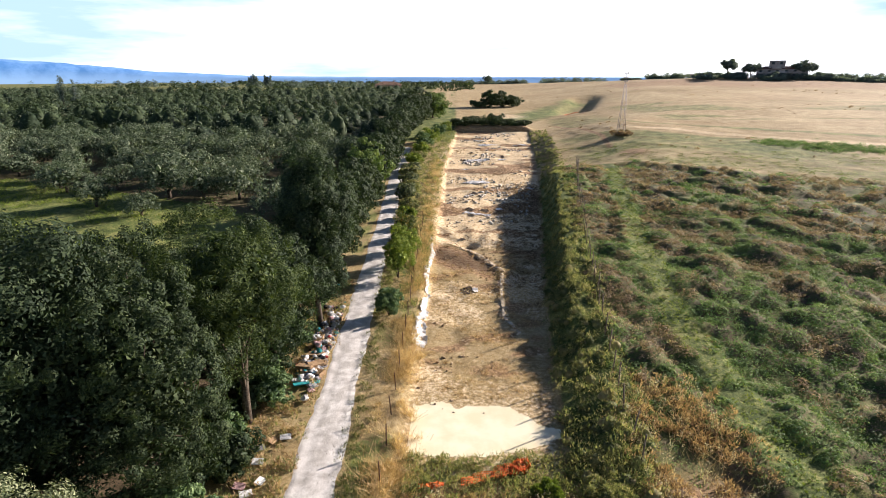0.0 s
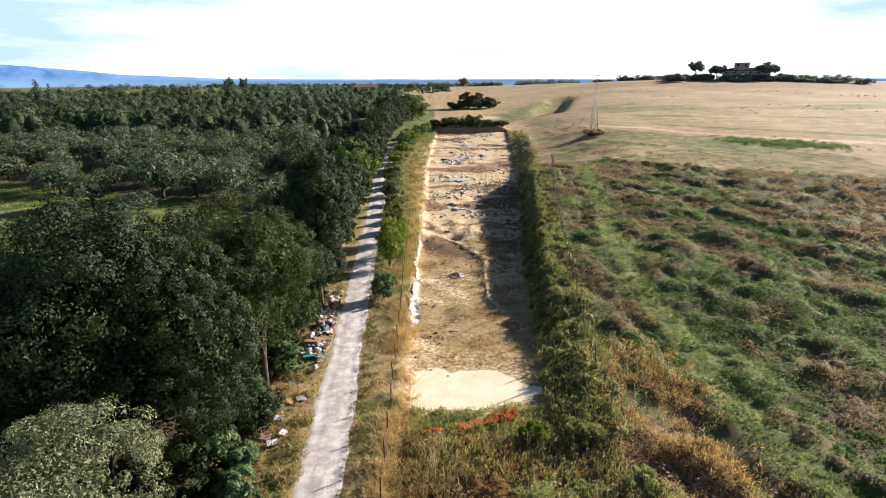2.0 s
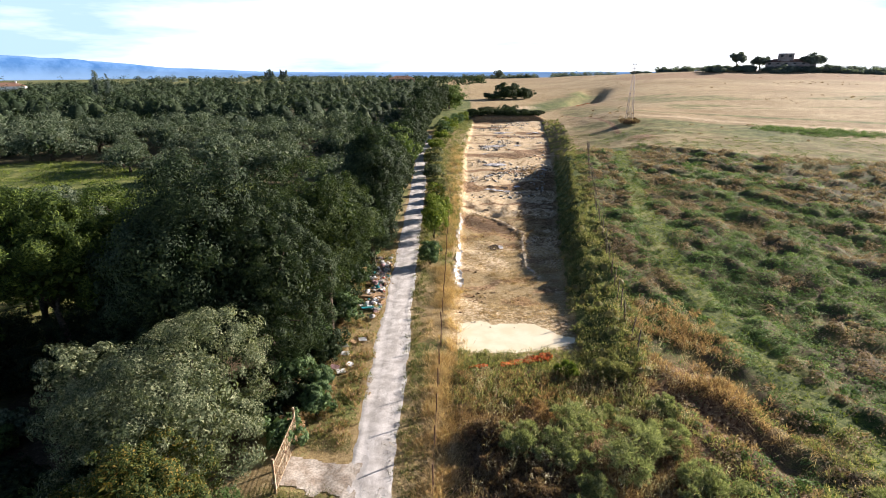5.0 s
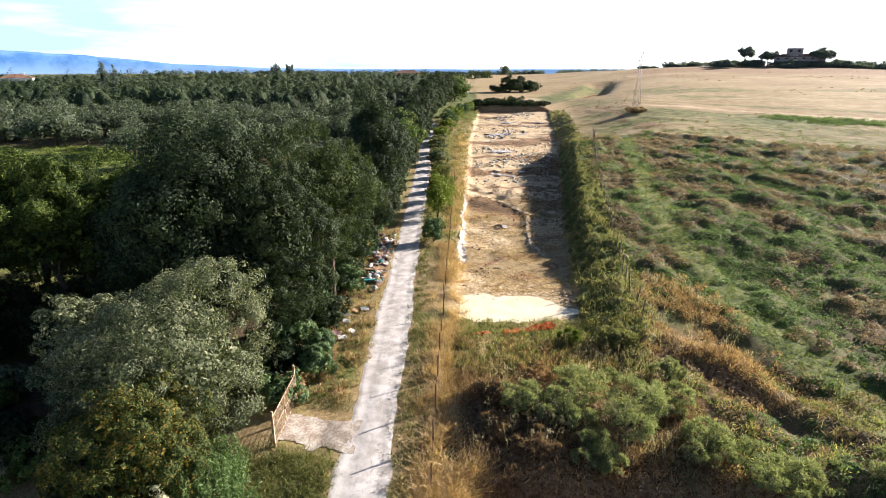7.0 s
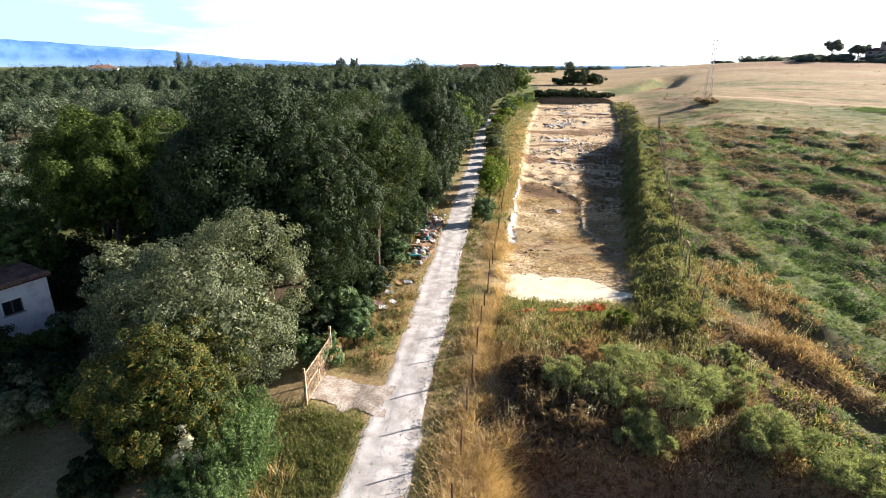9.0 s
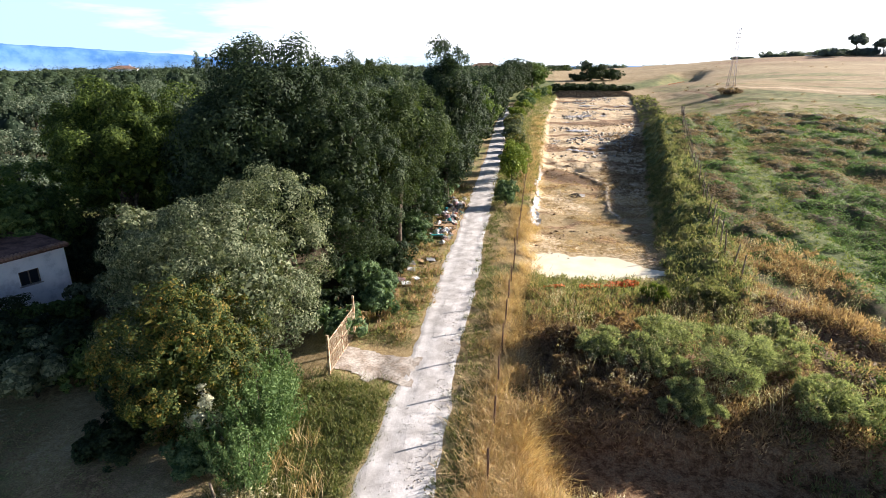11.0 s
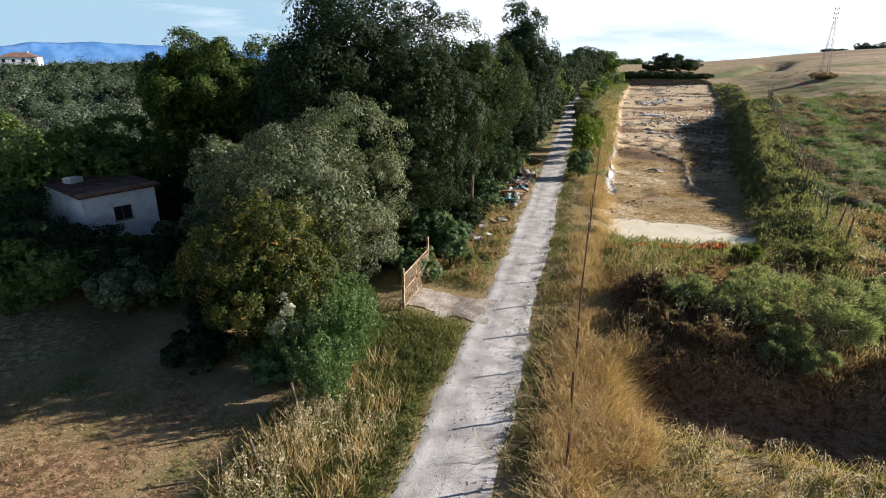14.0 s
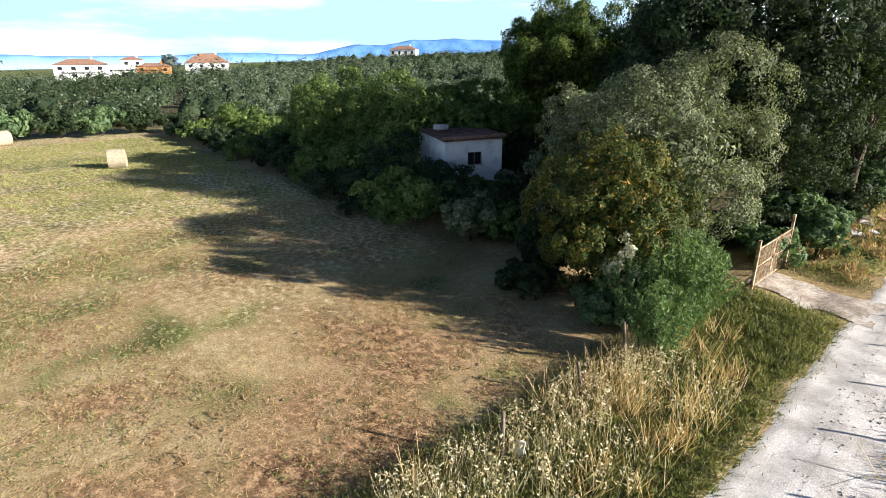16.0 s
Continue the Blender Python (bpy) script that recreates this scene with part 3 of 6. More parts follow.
    ridge = np.interp(x, [90, 140, 180, 260], [350, 342, 316, 296])
    soil = np.maximum(soil, 0.62 * smooth(ridge - 18, ridge - 2, y) * smooth(100, 120, x) * (1 - smooth(390, 420, y)))
    track = np.minimum(line_gap(x, y, ((61, 208), (84, 290), (95, 298), (152, 335))), line_gap(x, y, ((44, 176), (47.6, 150), (49, 133), (47, 118))))
    soil = np.maximum(soil, 0.72 * np.exp(-((track / 1.1) ** 2)))
    green = np.maximum(green, 0.8 * smooth(-16, -12, x) * (1 - smooth(9, 13, x)) * smooth(140, 150, y) * (1 - smooth(250, 270, y)))
    soil = np.maximum(soil, 0.75 * smooth(7.2, 8.2, x) * (1 - smooth(24, 30, x)) * (1 - smooth(12, 15, y)) * smooth(-6.8, -5.8, y))
    pale = dug * np.clip(0.18 + 0.78 * far_dig * (1 - 0.85 * blot) + 0.40 * (1 - far_dig) * smooth(0.46, 0.6, fbm(x * 0.5 + 40, y + 0.3 * x, 4, 4)) - 1.2 * band, 0, 1)
    pale = np.maximum(pale, dug * 0.75 * np.exp(-((runnel_line(x, y) / 0.5) ** 2)))
    pale = np.maximum(pale, dug * 0.72 * smooth(15.6, 16.4, x) * smooth(40, 42, y) * (1 - smooth(48, 50, y)))
    pale = np.maximum(pale, dug * 0.46 * (1 - smooth(24, 30, y)))
    pale = np.maximum(pale, (0.35 + 0.6 * fbm(x * 0.3, y, 6, 3)) * np.exp(-(((y - cream - 6 * (fbm(x, 0 * y, 18, 3) - 0.5)) / 3.4) ** 2)) * smooth(46, 56, x) * (1 - smooth(120, 150, x)))
    pale = np.maximum(pale, 0.62 * np.exp(-(((x - 33) / 9) ** 2) - (((y - 214) / 14) ** 2)))
    pale = np.maximum(pale, 0.62 * np.exp(-((line_gap(x, y, ((7.2, 66), (6.1, 88), (5.6, 109), (7.0, 122), (9.5, 150))) / 0.7) ** 2)))
    # the field pales leftwards: bright straw, with sun glare painted in
    pale = np.maximum(pale, field * np.clip(0.10 + 0.34 * smooth(-8, -24, x) + 0.5 * (fbm(x + 90, y * 0.6, 5, 4) - 0.5), 0, 0.5))
    dark = 0.50 * band
    # darker towards the bottom of the dug hole
    dark = np.maximum(dark, dug * 0.9 * np.exp(-(((x - 12.1) / 0.9) ** 2) - (((y - 59.6) / 0.9) ** 2)))
    # shade in the gaps between the weeds is painted into the ground colour
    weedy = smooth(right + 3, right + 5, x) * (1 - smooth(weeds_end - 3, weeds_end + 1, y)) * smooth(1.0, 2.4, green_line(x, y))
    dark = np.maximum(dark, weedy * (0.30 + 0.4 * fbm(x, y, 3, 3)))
    # the groves' dark gaps: shade under the trees painted onto the ground
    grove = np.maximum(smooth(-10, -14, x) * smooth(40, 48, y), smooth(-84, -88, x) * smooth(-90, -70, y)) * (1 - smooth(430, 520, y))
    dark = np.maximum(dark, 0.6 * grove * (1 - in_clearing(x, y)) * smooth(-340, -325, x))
    # the mound's shade is painted over the hollow's brown soil
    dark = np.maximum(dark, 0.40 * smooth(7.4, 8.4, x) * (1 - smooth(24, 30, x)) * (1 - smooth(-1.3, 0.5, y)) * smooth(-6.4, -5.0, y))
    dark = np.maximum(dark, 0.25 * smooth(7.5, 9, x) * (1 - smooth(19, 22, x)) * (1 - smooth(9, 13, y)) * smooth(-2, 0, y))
    # darker ground beneath the copse
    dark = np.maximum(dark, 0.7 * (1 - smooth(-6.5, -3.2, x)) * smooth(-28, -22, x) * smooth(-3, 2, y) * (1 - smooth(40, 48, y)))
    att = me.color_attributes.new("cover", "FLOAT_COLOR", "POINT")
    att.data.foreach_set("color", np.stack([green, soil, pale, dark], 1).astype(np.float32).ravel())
    return tagged(new("ground", me), "rolling farmland of dry and green grass with bare soil", "ground", kind="structure")


build_ground()


def build_road():
    ys = np.concatenate([np.arange(-45, 60, 0.4), np.arange(60, 138, 1.0)])
    us = np.linspace(-1, 1, 13)
    m = road_middle(ys)[:, None]
    half = 1.5 + (fbm(ys, ys * 0 + 3.0, 2.2, 3)[:, None] - 0.5) * 0.7
    x = m + us[None] * half + 0 * ys[:, None]
    y = ys[:, None] + 0 * x
    crown = 0.05 * (1 - us[None] ** 2) - 0.05 * np.exp(-(((np.abs(us[None]) - 0.52) / 0.15) ** 2))
    z = ground(x, y) + 0.025 + crown * 0.6 + (fbm(x, y, 0.9, 3) - 0.5) * 0.03
    z[:, 0] -= 0.05
    z[:, -1] -= 0.05
    n = len(us)
    i = (np.arange(len(ys) - 1)[:, None] * n + np.arange(n - 1)[None]).ravel()
    me = mesh_np("road", np.stack([x, y, z], -1).reshape(-1, 3), np.stack([i, i + 1, i + n + 1, i + n], 1), GRAVEL, True)
    tagged(new("road", me), "pale unpaved gravel lane with wheel ruts", "road", kind="structure")


build_road()


def build_far_hills():
    az = np.radians(np.arange(-180, 180, 0.5))
    deg = np.interp(np.degrees(az), [-180, -95, -75, -70, -66, -62, -58, -52, -46, -40, -34, -27, -20, -10, 30, 180], [0.3, 0.5, 0.45, 0.8, 0.5, 0.6, 1.3, 1.75, 1.85, 1.5, 1.0, 0.5, 0.15, 0.1, 0.1, 0.2])
    far = 4550
    rough = (fbm(np.degrees(az), 0 * az, 3.5, 5) - 0.5) * 0.55 * np.clip(deg, 0.15, 2)
    top = 18 + np.tan(np.radians(deg + rough)) * far
    rows = [(far, -60 + 0 * top), (far + 20, top * 0.55 - 8), (far + 60, top * 0.85), (far + 110, top), (far + 220, top * 0.4 - 60)]
    v = np.concatenate([np.stack([np.sin(az) * r, np.cos(az) * r, z], 1) for r, z in rows])
    n = len(az)
    a = np.arange(n)
    f = np.concatenate([np.stack([k * n + a, k * n + (a + 1) % n, (k + 1) * n + (a + 1) % n, (k + 1) * n + a], 1) for k in range(len(rows) - 1)])
    # distance haze is painted in: blue tones, paler towards the foot
    m, nt, b = material("haze_blue_hills", 1.0)
    geo = nt.nodes.new("ShaderNodeNewGeometry")
    sep = nt.nodes.new("ShaderNodeSeparateXYZ")
    nt.links.new(geo.outputs["Position"], sep.inputs["Vector"])
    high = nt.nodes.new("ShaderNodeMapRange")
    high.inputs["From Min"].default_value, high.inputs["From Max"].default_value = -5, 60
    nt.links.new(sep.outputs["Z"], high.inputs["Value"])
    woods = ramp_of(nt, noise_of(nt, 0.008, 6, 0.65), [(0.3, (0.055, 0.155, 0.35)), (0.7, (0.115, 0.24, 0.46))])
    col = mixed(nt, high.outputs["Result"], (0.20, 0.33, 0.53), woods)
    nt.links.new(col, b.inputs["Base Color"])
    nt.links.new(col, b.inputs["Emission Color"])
    # a faint glow of the hills themselves adds to the painted haze
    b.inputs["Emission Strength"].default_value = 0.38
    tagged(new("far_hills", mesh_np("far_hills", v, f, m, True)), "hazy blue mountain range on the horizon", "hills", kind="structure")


build_far_hills()

# ---- trees along the lane ----
OAK_LABEL, ELM_LABEL = "tall dark evergreen oak over the lane", "dark leafy elm beside the lane"
tree("holm_oak", -7.8, 0.2, 10.4, 4.7, "rounded grey-green oak beside the gate", "tree", GREY, leaves=59200, size=0.118, lobes=110, lobe=0.225, base=-0.05, low=-0.9)
tree("holm_oak", -13.0, 1.6, 8.2, 2.7, "smaller yellowish-green oak behind the shrubs", "tree", GREY, leaves=16600, size=0.152, lobes=60, lobe=0.24, base=0.0, low=-0.9)
tree("field_maple", -6.5, -5.0, 6.9, 3.0, "bushy tree with leaves turning yellow and brown", "tree", AUTUMN, leaves=40700, size=0.118, lobes=95, lobe=0.22, base=-0.15, low=-0.98)
tree("holm_oak", -6.1, 11.4, 15.6, 4.5, OAK_LABEL, "tree", OAK, leaves=55500, size=0.152, lobes=120, lobe=0.2, base=0.0, low=-0.95)
tree("holm_oak", -10.4, 9.8, 16.7, 4.7, "tall dark evergreen oak in the copse", "tree", DARK, leaves=48100, size=0.198, lobes=150, lobe=0.34, base=0.0, low=-0.9)
tree("stone_pine", -4.2, 19.5, 15.4, 4.1, "dark green pine beside the lane", "tree", LANEPINE, leaves=37000, size=0.190, aspect=0.28, lobes=100, lobe=0.27, base=0.3, low=-0.95, wild=0.45)
tree("stone_pine", -18.0, 16.0, 13.9, 3.6, "pine with fresh yellowish-green needles", "tree", PINE, leaves=16600, size=0.243, aspect=0.32, lobes=80, lobe=0.30, base=0.28, low=-0.7, wild=0.5)
tree("stone_pine", -27.5, 16.5, 13.0, 4.2, "pine with fresh yellowish-green needles", "tree", PINE, leaves=14800, size=0.274, aspect=0.34, lobes=80, lobe=0.30, base=0.28, low=-0.7, wild=0.5)
tree("stone_pine", -23.5, 13.6, 14.2, 4.9, "broad pine with fresh yellowish-green needles", "tree", PINE, leaves=37000, size=0.243, aspect=0.32, lobes=110, lobe=0.28, base=0.28, low=-0.7, wild=0.5)
tree("elm", -2.6, 34.2, 17.6, 3.3, "tall narrow dark elm beside the lane", "tree", DARK, leaves=33300, size=0.213, lobes=110, lobe=0.3, base=0.0, low=-0.95)
tree("elm", -4.6, 26.5, 12.8, 3.9, ELM_LABEL, "tree", DARK, leaves=24000, size=0.198, lobes=90, lobe=0.22, base=-0.03, low=-0.95)
for x, y, top, r, mat in ((-11.5, 18.5, 11.5, 4.2, OAK), (-10.0, 25.5, 8.5, 3.6, DARK), (-17.5, 23, 9.0, 4.4, DARK), (-26.0, 21, 9.0, 4.0, WALNUT), (-33.5, 22, 7.6, 4.0, WALNUT), (-29, 7.5, 7.6, 3.6, WALNUT), (-34, 13, 7.8, 3.8, WALNUT), (-16.0, 12.5, 10.5, 3.4, DARK), (-13.5, 14.5, 12.5, 4.0, DARK), (-9.0, 33, 8.0, 3.2, OAK)):
    tree("holm_oak", x, y, top, r, "dense dark oak inside the copse", "tree", mat, leaves=9200, size=0.304, lobes=80, lobe=0.22, base=0.0, group="copse oaks", low=-0.85, limbs=5)
lane_rng = np.random.default_rng(21)
for n, y in enumerate(np.arange(42, 204, 6.2)):
    x = road_middle(y) - 4.6 - lane_rng.uniform(0, 0.8) + 0.4 * smooth(60, 80, y) + 1.3 * smooth(80, 95, y)
    z = gz(x, y)
    mat = (DARK, OAK, WALNUT, OAK, DARK)[lane_rng.integers(0, 5)]
    tree("elm", x, y, z + lane_rng.uniform(8.0, 11.5), lane_rng.uniform(3.6, 4.4), "leafy tree in the row along the lane", "tree", mat, leaves=5900, size=0.350, lobes=70, lobe=0.23, base=-0.05, group="lane trees", low=-0.9, limbs=4)
tree("elm", -5.5, 205, 18.5, 7.5, "broad tree at the bend of the lane", "tree", OAK, leaves=4800, size=0.646, lobes=45, base=0.02, low=-0.9, limbs=4)
tree("elm", 1.5, 208, 17.0, 6.5, "broad tree at the bend of the lane", "tree", WALNUT, leaves=4100, size=0.646, lobes=45, base=0.02, low=-0.9, limbs=4)
tree("walnut", -39, 1.6, 9.0, 5.0, "bright green walnut behind the hedge", "tree", WALNUT, leaves=16600, size=0.205, lobes=60, lobe=0.26, base=0.1, low=-0.8, limbs=5)
tree("walnut", -31.5, 3.6, 8.8, 4.6, "bright green walnut near the outbuilding", "tree", WALNUT, leaves=16600, size=0.205, lobes=60, lobe=0.26, base=0.1, low=-0.8, limbs=5)


# ---- shrubs ----
def shrub(kind, x, y, height, r, label, mat, leaves=2500, size=0.22, aspect=0.5, lobes=30, ry=None, group="", wild=0.45, category="shrub", spiky=False):
    """A bush that is leafy down to the ground, on a few short stems."""
    rng = np.random.default_rng(int(abs(x) * 31 + abs(y) * 17))
    ob = thing(kind, pose(x, y, gz(x, y)), label, category, group)
    me, c = crown_mesh("foliage", rng, (0, 0, height * 0.46), (r * 0.8, (ry or r) * 0.8, height * 0.46 * 0.9), mat, leaves * 2, size * 0.74, aspect, lobes, 0.32, -0.7, wild, spiky)
    part("foliage", me, mat, ob)
    for t in c[:3]:
        part("stem", tube(bmesh.new(), [(0, 0, -0.2), (t[0] * 0.4, t[1] * 0.4, t[2] * 0.5), tuple(t)], [0.06, 0.04, 0.02], 5), BARK, ob)
    return ob


def upright_shrub(kind, x, y, height, r, label, mat, stalks=70, per=110, size=0.15, group=""):
    """Many long shoots that fan out from one root, leafy along their length."""
    rng = np.random.default_rng(int(abs(x) * 29 + abs(y) * 11))
    ob = thing(kind, pose(x, y, gz(x, y)), label, "shrub", group)
    a, q = rng.uniform(0, math.tau, stalks), np.sqrt(rng.uniform(0.02, 1, stalks))
    tip = np.stack([np.cos(a) * q * r, np.sin(a) * q * r, height * (1 - 0.32 * q**2) * rng.uniform(0.78, 1.0, stalks)], 1)
    s = rng.uniform(0.12, 1.0, (stalks, per)) ** 0.8
    base = tip * np.array([0.35, 0.35, 0])
    p = base[:, None] + (tip - base)[:, None] * np.stack([s**1.5, s**1.5, s], -1) + rng.normal(0, 0.11, (stalks, per, 3)) * (1.15 - s[..., None] * 0.75)
    way = unit(tip - base)[:, None] * 0.6 + rng.normal(0, 0.5, (stalks, per, 3))
    v, f = leaf_arrays(p.reshape(-1, 3), way.reshape(-1, 3), size, 0.3, rng, 0.4, True)
    part("foliage", mesh_np("foliage", v, f, mat), mat, ob)
    for k in range(6):
        part("stem", tube(bmesh.new(), [tuple(base[k] - np.array([0, 0, 0.2])), tuple(base[k] * 0.6 + tip[k] * np.array([0.4, 0.4, 0.55])), tuple(tip[k] * 0.96)], [0.035, 0.025, 0.01], 5), BARK, ob)
    return ob


hedge_rng = np.random.default_rng(5)
for n in range(16):
    s = n / 15
    x = float(np.interp(s, [0, 0.12, 0.3, 0.6, 1], [-10.5, -14.5, -21.5, -44, -79])) + hedge_rng.normal(0, 0.4)
    y = float(np.interp(x, [-79, -44, -21.5, -14.5, -10.5], [-1.5, -2.8, -4.8, -1.8, -2.2]))
    shrub("hedge_shrub", x, y, hedge_rng.uniform(2.4, 3.6), hedge_rng.uniform(2.2, 3.4), "dark overgrown hedge bush at the field's edge", (OAK, WALNUT, DARK)[n % 3], 2000, 0.33, group="field hedge")
for n in range(9):
    shrub("hedge_shrub", -82 - hedge_rng.uniform(0, 3), -6 - 4.6 * n, hedge_rng.uniform(3.0, 4.6), 3.2, "green hedge bush behind the mown field", CANE if n % 2 else OAK, 1800, 0.42, group="field hedge")
for x, y, h, r in ((-25, -1.5, 3.4, 2.8), (-31, -1.5, 4.2, 3.0), (-37, -1.0, 4.6, 3.2), (-45, 1, 4.6, 3.4), (-53, 2, 4.4, 3.4), (-62, 3, 4.6, 3.4), (-71, 4, 4.6, 3.6)):
    shrub("hedge_shrub", x, y, h, r, "tall green bush in the overgrown hedge", WALNUT, 2000, 0.34, group="field hedge")
shrub("fig_bush", -15.6, -4.3, 2.9, 1.8, "pale grey-green fig bush in front of the outbuilding", GREY, 2200, 0.30, 0.8)
shrub("fig_bush", -20.0, 3.8, 2.4, 1.2, "small fig bush against the outbuilding", GREY, 900, 0.28, 0.8)
upright_shrub("oleander", -3.0, -5.9, 4.0, 2.0, "tall willowy green shrub beside the lane", SHOOTS, 110, 100)
upright_shrub("oleander", -4.2, -7.0, 3.0, 1.5, "bushy willowy green shrub by the fence", SHOOTS, 60, 90)
upright_shrub("oleander", -3.8, -3.6, 3.6, 1.5, "willowy green shrub beside the gate", SHOOTS, 60, 100)
shrub("oleander", -5.0, -7.6, 1.6, 1.3, "low green shrub on the fence line", CANE, 2000, 0.18, 0.4)
upright_shrub("oleander", -2.5, -8.2, 2.9, 1.2, "willowy green shrub on the verge", SHOOTS, 50, 90)
shrub("elder", -4.7, -6.9, 3.9, 0.6, "elder with pale cream flower heads", CREAM, 900, 0.13, 0.8)
for x, y, h, r, m in ((-2.2, 7.0, 2.6, 1.2, CANE), (-2.8, 9.5, 2.4, 1.3, CANE), (-3.4, 14.5, 1.8, 1.4, OAK), (-3.2, 22, 2.4, 1.5, CANE), (-3.8, 30, 2.8, 1.6, CANE), (-3.6, 38, 3.0, 1.7, CANE), (-3.4, 5.0, 1.6, 0.9, RUST)):
    shrub("bramble", x, y, h, r, "leafy bramble at the foot of the trees", m, 1800, 0.22, group="lane brambles")
under_rng = np.random.default_rng(44)
for n in range(20):
    y = 4.0 + 2.2 * n
    shrub("undergrowth", float(road_middle(y)) - 5.4 - under_rng.uniform(0, 2.2), y, under_rng.uniform(1.6, 3.2), under_rng.uniform(1.3, 2.0), "dark tangled undergrowth beneath the trees", DARK if n % 3 else CANE, 850, 0.31, group="undergrowth")
for x, y, h, r, m in ((-9.6, -4.2, 2.6, 2.0, DARK), (-9.0, -7.0, 1.6, 1.6, OAK), (-4.6, -3.4, 2.6, 1.6, CANE), (-11.8, -1.6, 3.0, 2.2, DARK), (-17.5, -1.0, 2.4, 2.0, DARK), (-21.0, -1.4, 3.6, 2.4, OAK), (-18.6, -3.0, 3.0, 2.0, DARK), (-20.6, 0.2, 2.7, 1.4, WALNUT), (-20.2, 2.6, 1.9, 1.0, WALNUT), (-24.6, -2.6, 4.4, 2.6, DARK), (-27.6, -0.6, 5.0, 2.8, DARK), (-21.0, -1.9, 3.5, 1.7, OAK), (-18.5, 9.0, 3.8, 2.4, DARK), (-22.5, 10.0, 3.4, 2.4, DARK), (-26.5, 9.5, 3.8, 2.6, DARK), (-15.0, 8.0, 4.0, 2.2, DARK), (-19.0, 13.0, 4.6, 2.6, DARK), (-24.0, 14.5, 4.6, 2.6, DARK), (-14.5, 4.6, 3.4, 2.0, DARK), (-28.5, 13.5, 4.6, 2.6, DARK), (-17.0, 5.4, 2.2, 1.6, DARK)):
    shrub("undergrowth", x, y, h, r, "dark leafy shrub around the bushy tree", m, 2800, 0.2, group="undergrowth")
for x, y, h, r, m in ((3.6, 46, 5.6, 1.9, LIME), (3.9, 50.5, 5.6, 2.0, LIME), (3.5, 55.5, 5.8, 2.0, AUTUMN), (3.7, 36.5, 3.2, 1.4, CANE), (3.3, 61, 2.4, 1.6, AUTUMN), (2.8, 66, 1.9, 1.5, BANKWEED), (2.8, 71, 2.2, 1.6, LIME), (2.4, 77, 2.0, 1.7, BANKWEED), (1.6, 83, 3.4, 2.2, GREY), (1.4, 90, 2.2, 2.2, BANKWEED), (1.0, 95, 2.8, 2.2, GREY), (0.4, 103, 2.4, 2.2, BANKWEED), (0.6, 107, 2.2, 2.3, GREY), (0.4, 115, 2.8, 2.4, LIME), (1.0, 121, 2.2, 2.4, BANKWEED), (1.6, 130, 3.0, 2.5, LIME), (1.8, 136, 5.0, 2.8, CANE), (3.2, 145, 4.6, 2.8, LIME), (5.4, 155, 4.4, 2.8, CANE), (7.2, 164, 3.8, 2.7, LIME)):
    shrub("lane_bush", x, y, h, r, "yellowish-green bush between lane and trench", m, 2600 if y < 64 else 1500, 0.22 if y < 64 else 0.34, group="bushes between lane and trench")
for x, y, h, r, m in ((16.8, 2.4, 2.6, 2.7, BROOM), (13.4, 2.6, 1.9, 2.0, BROOM), (10.9, 3.6, 1.6, 1.6, BROOM), (14.6, 5.4, 1.7, 2.0, BROOM), (19.0, 3.8, 1.8, 2.0, BROOM), (9.2, 4.6, 1.4, 1.4, DEADWEED), (11.6, 0.2, 1.5, 1.6, DEADWEED), (20.4, 0.2, 1.7, 2.0, BROOM), (14.6, -0.4, 1.8, 1.7, BROOM), (22.6, -2.0, 1.7, 2.0, BROOM), (25.6, -3.6, 1.5, 2.0, BROOM), (28.6, -2.4, 1.6, 2.2, BROOM), (15.4, 12.6, 1.3, 1.1, LIME), (18.4, 12.2, 1.5, 1.5, BANKWEED), (17.6, 7.4, 1.3, 1.5, BROOM), (9.4, 1.6, 1.2, 1.2, RUST), (12.2, 6.6, 1.2, 1.4, RUST), (20.6, 7.2, 1.2, 1.4, BROOM)):
    shrub("broom", x, y, h * 1.08, r * 0.9, "rounded feathery broom on the weedy mound", m, 3700, 0.2, 0.2, 22, group="broom on the mound", wild=0.7, spiky=True)
for x, y, h, r in ((11.5, 170.5, 2.6, 3.2), (15.5, 171, 2.8, 3.4), (20, 171.5, 2.6, 3.4), (24.5, 171, 2.6, 3.4), (29, 171, 2.4, 3.2), (33, 172, 2.0, 2.8), (13, 179, 2.8, 4), (20, 181, 3.0, 4.4), (27, 184, 2.8, 4.4), (17, 191, 3.0, 4.6), (25, 196, 3.0, 4.6)):
    shrub("bank_bush", x, y, h, r, "dark bush on the bank beyond the trench", OAK, 1500, 0.42, group="bank bushes")
shrub("willow", 30, 262, 8.8, 7.0, "broad dark bush in the open land", OAK, 2600, 0.8, lobes=50)
shrub("willow", 38, 264, 6.0, 6.0, "low dark bush in the open land", OAK, 1600, 0.8, lobes=40)
shrub("willow", 23, 258, 4.2, 5.5, "low dark bush in the open land", OAK, 1400, 0.8, lobes=40)
shrub("reed_clump", 52.4, 128.5, 1.6, 3.0, "dry brown reeds round the pylon's foot", DEADWEED, 900, 0.45, 0.2)


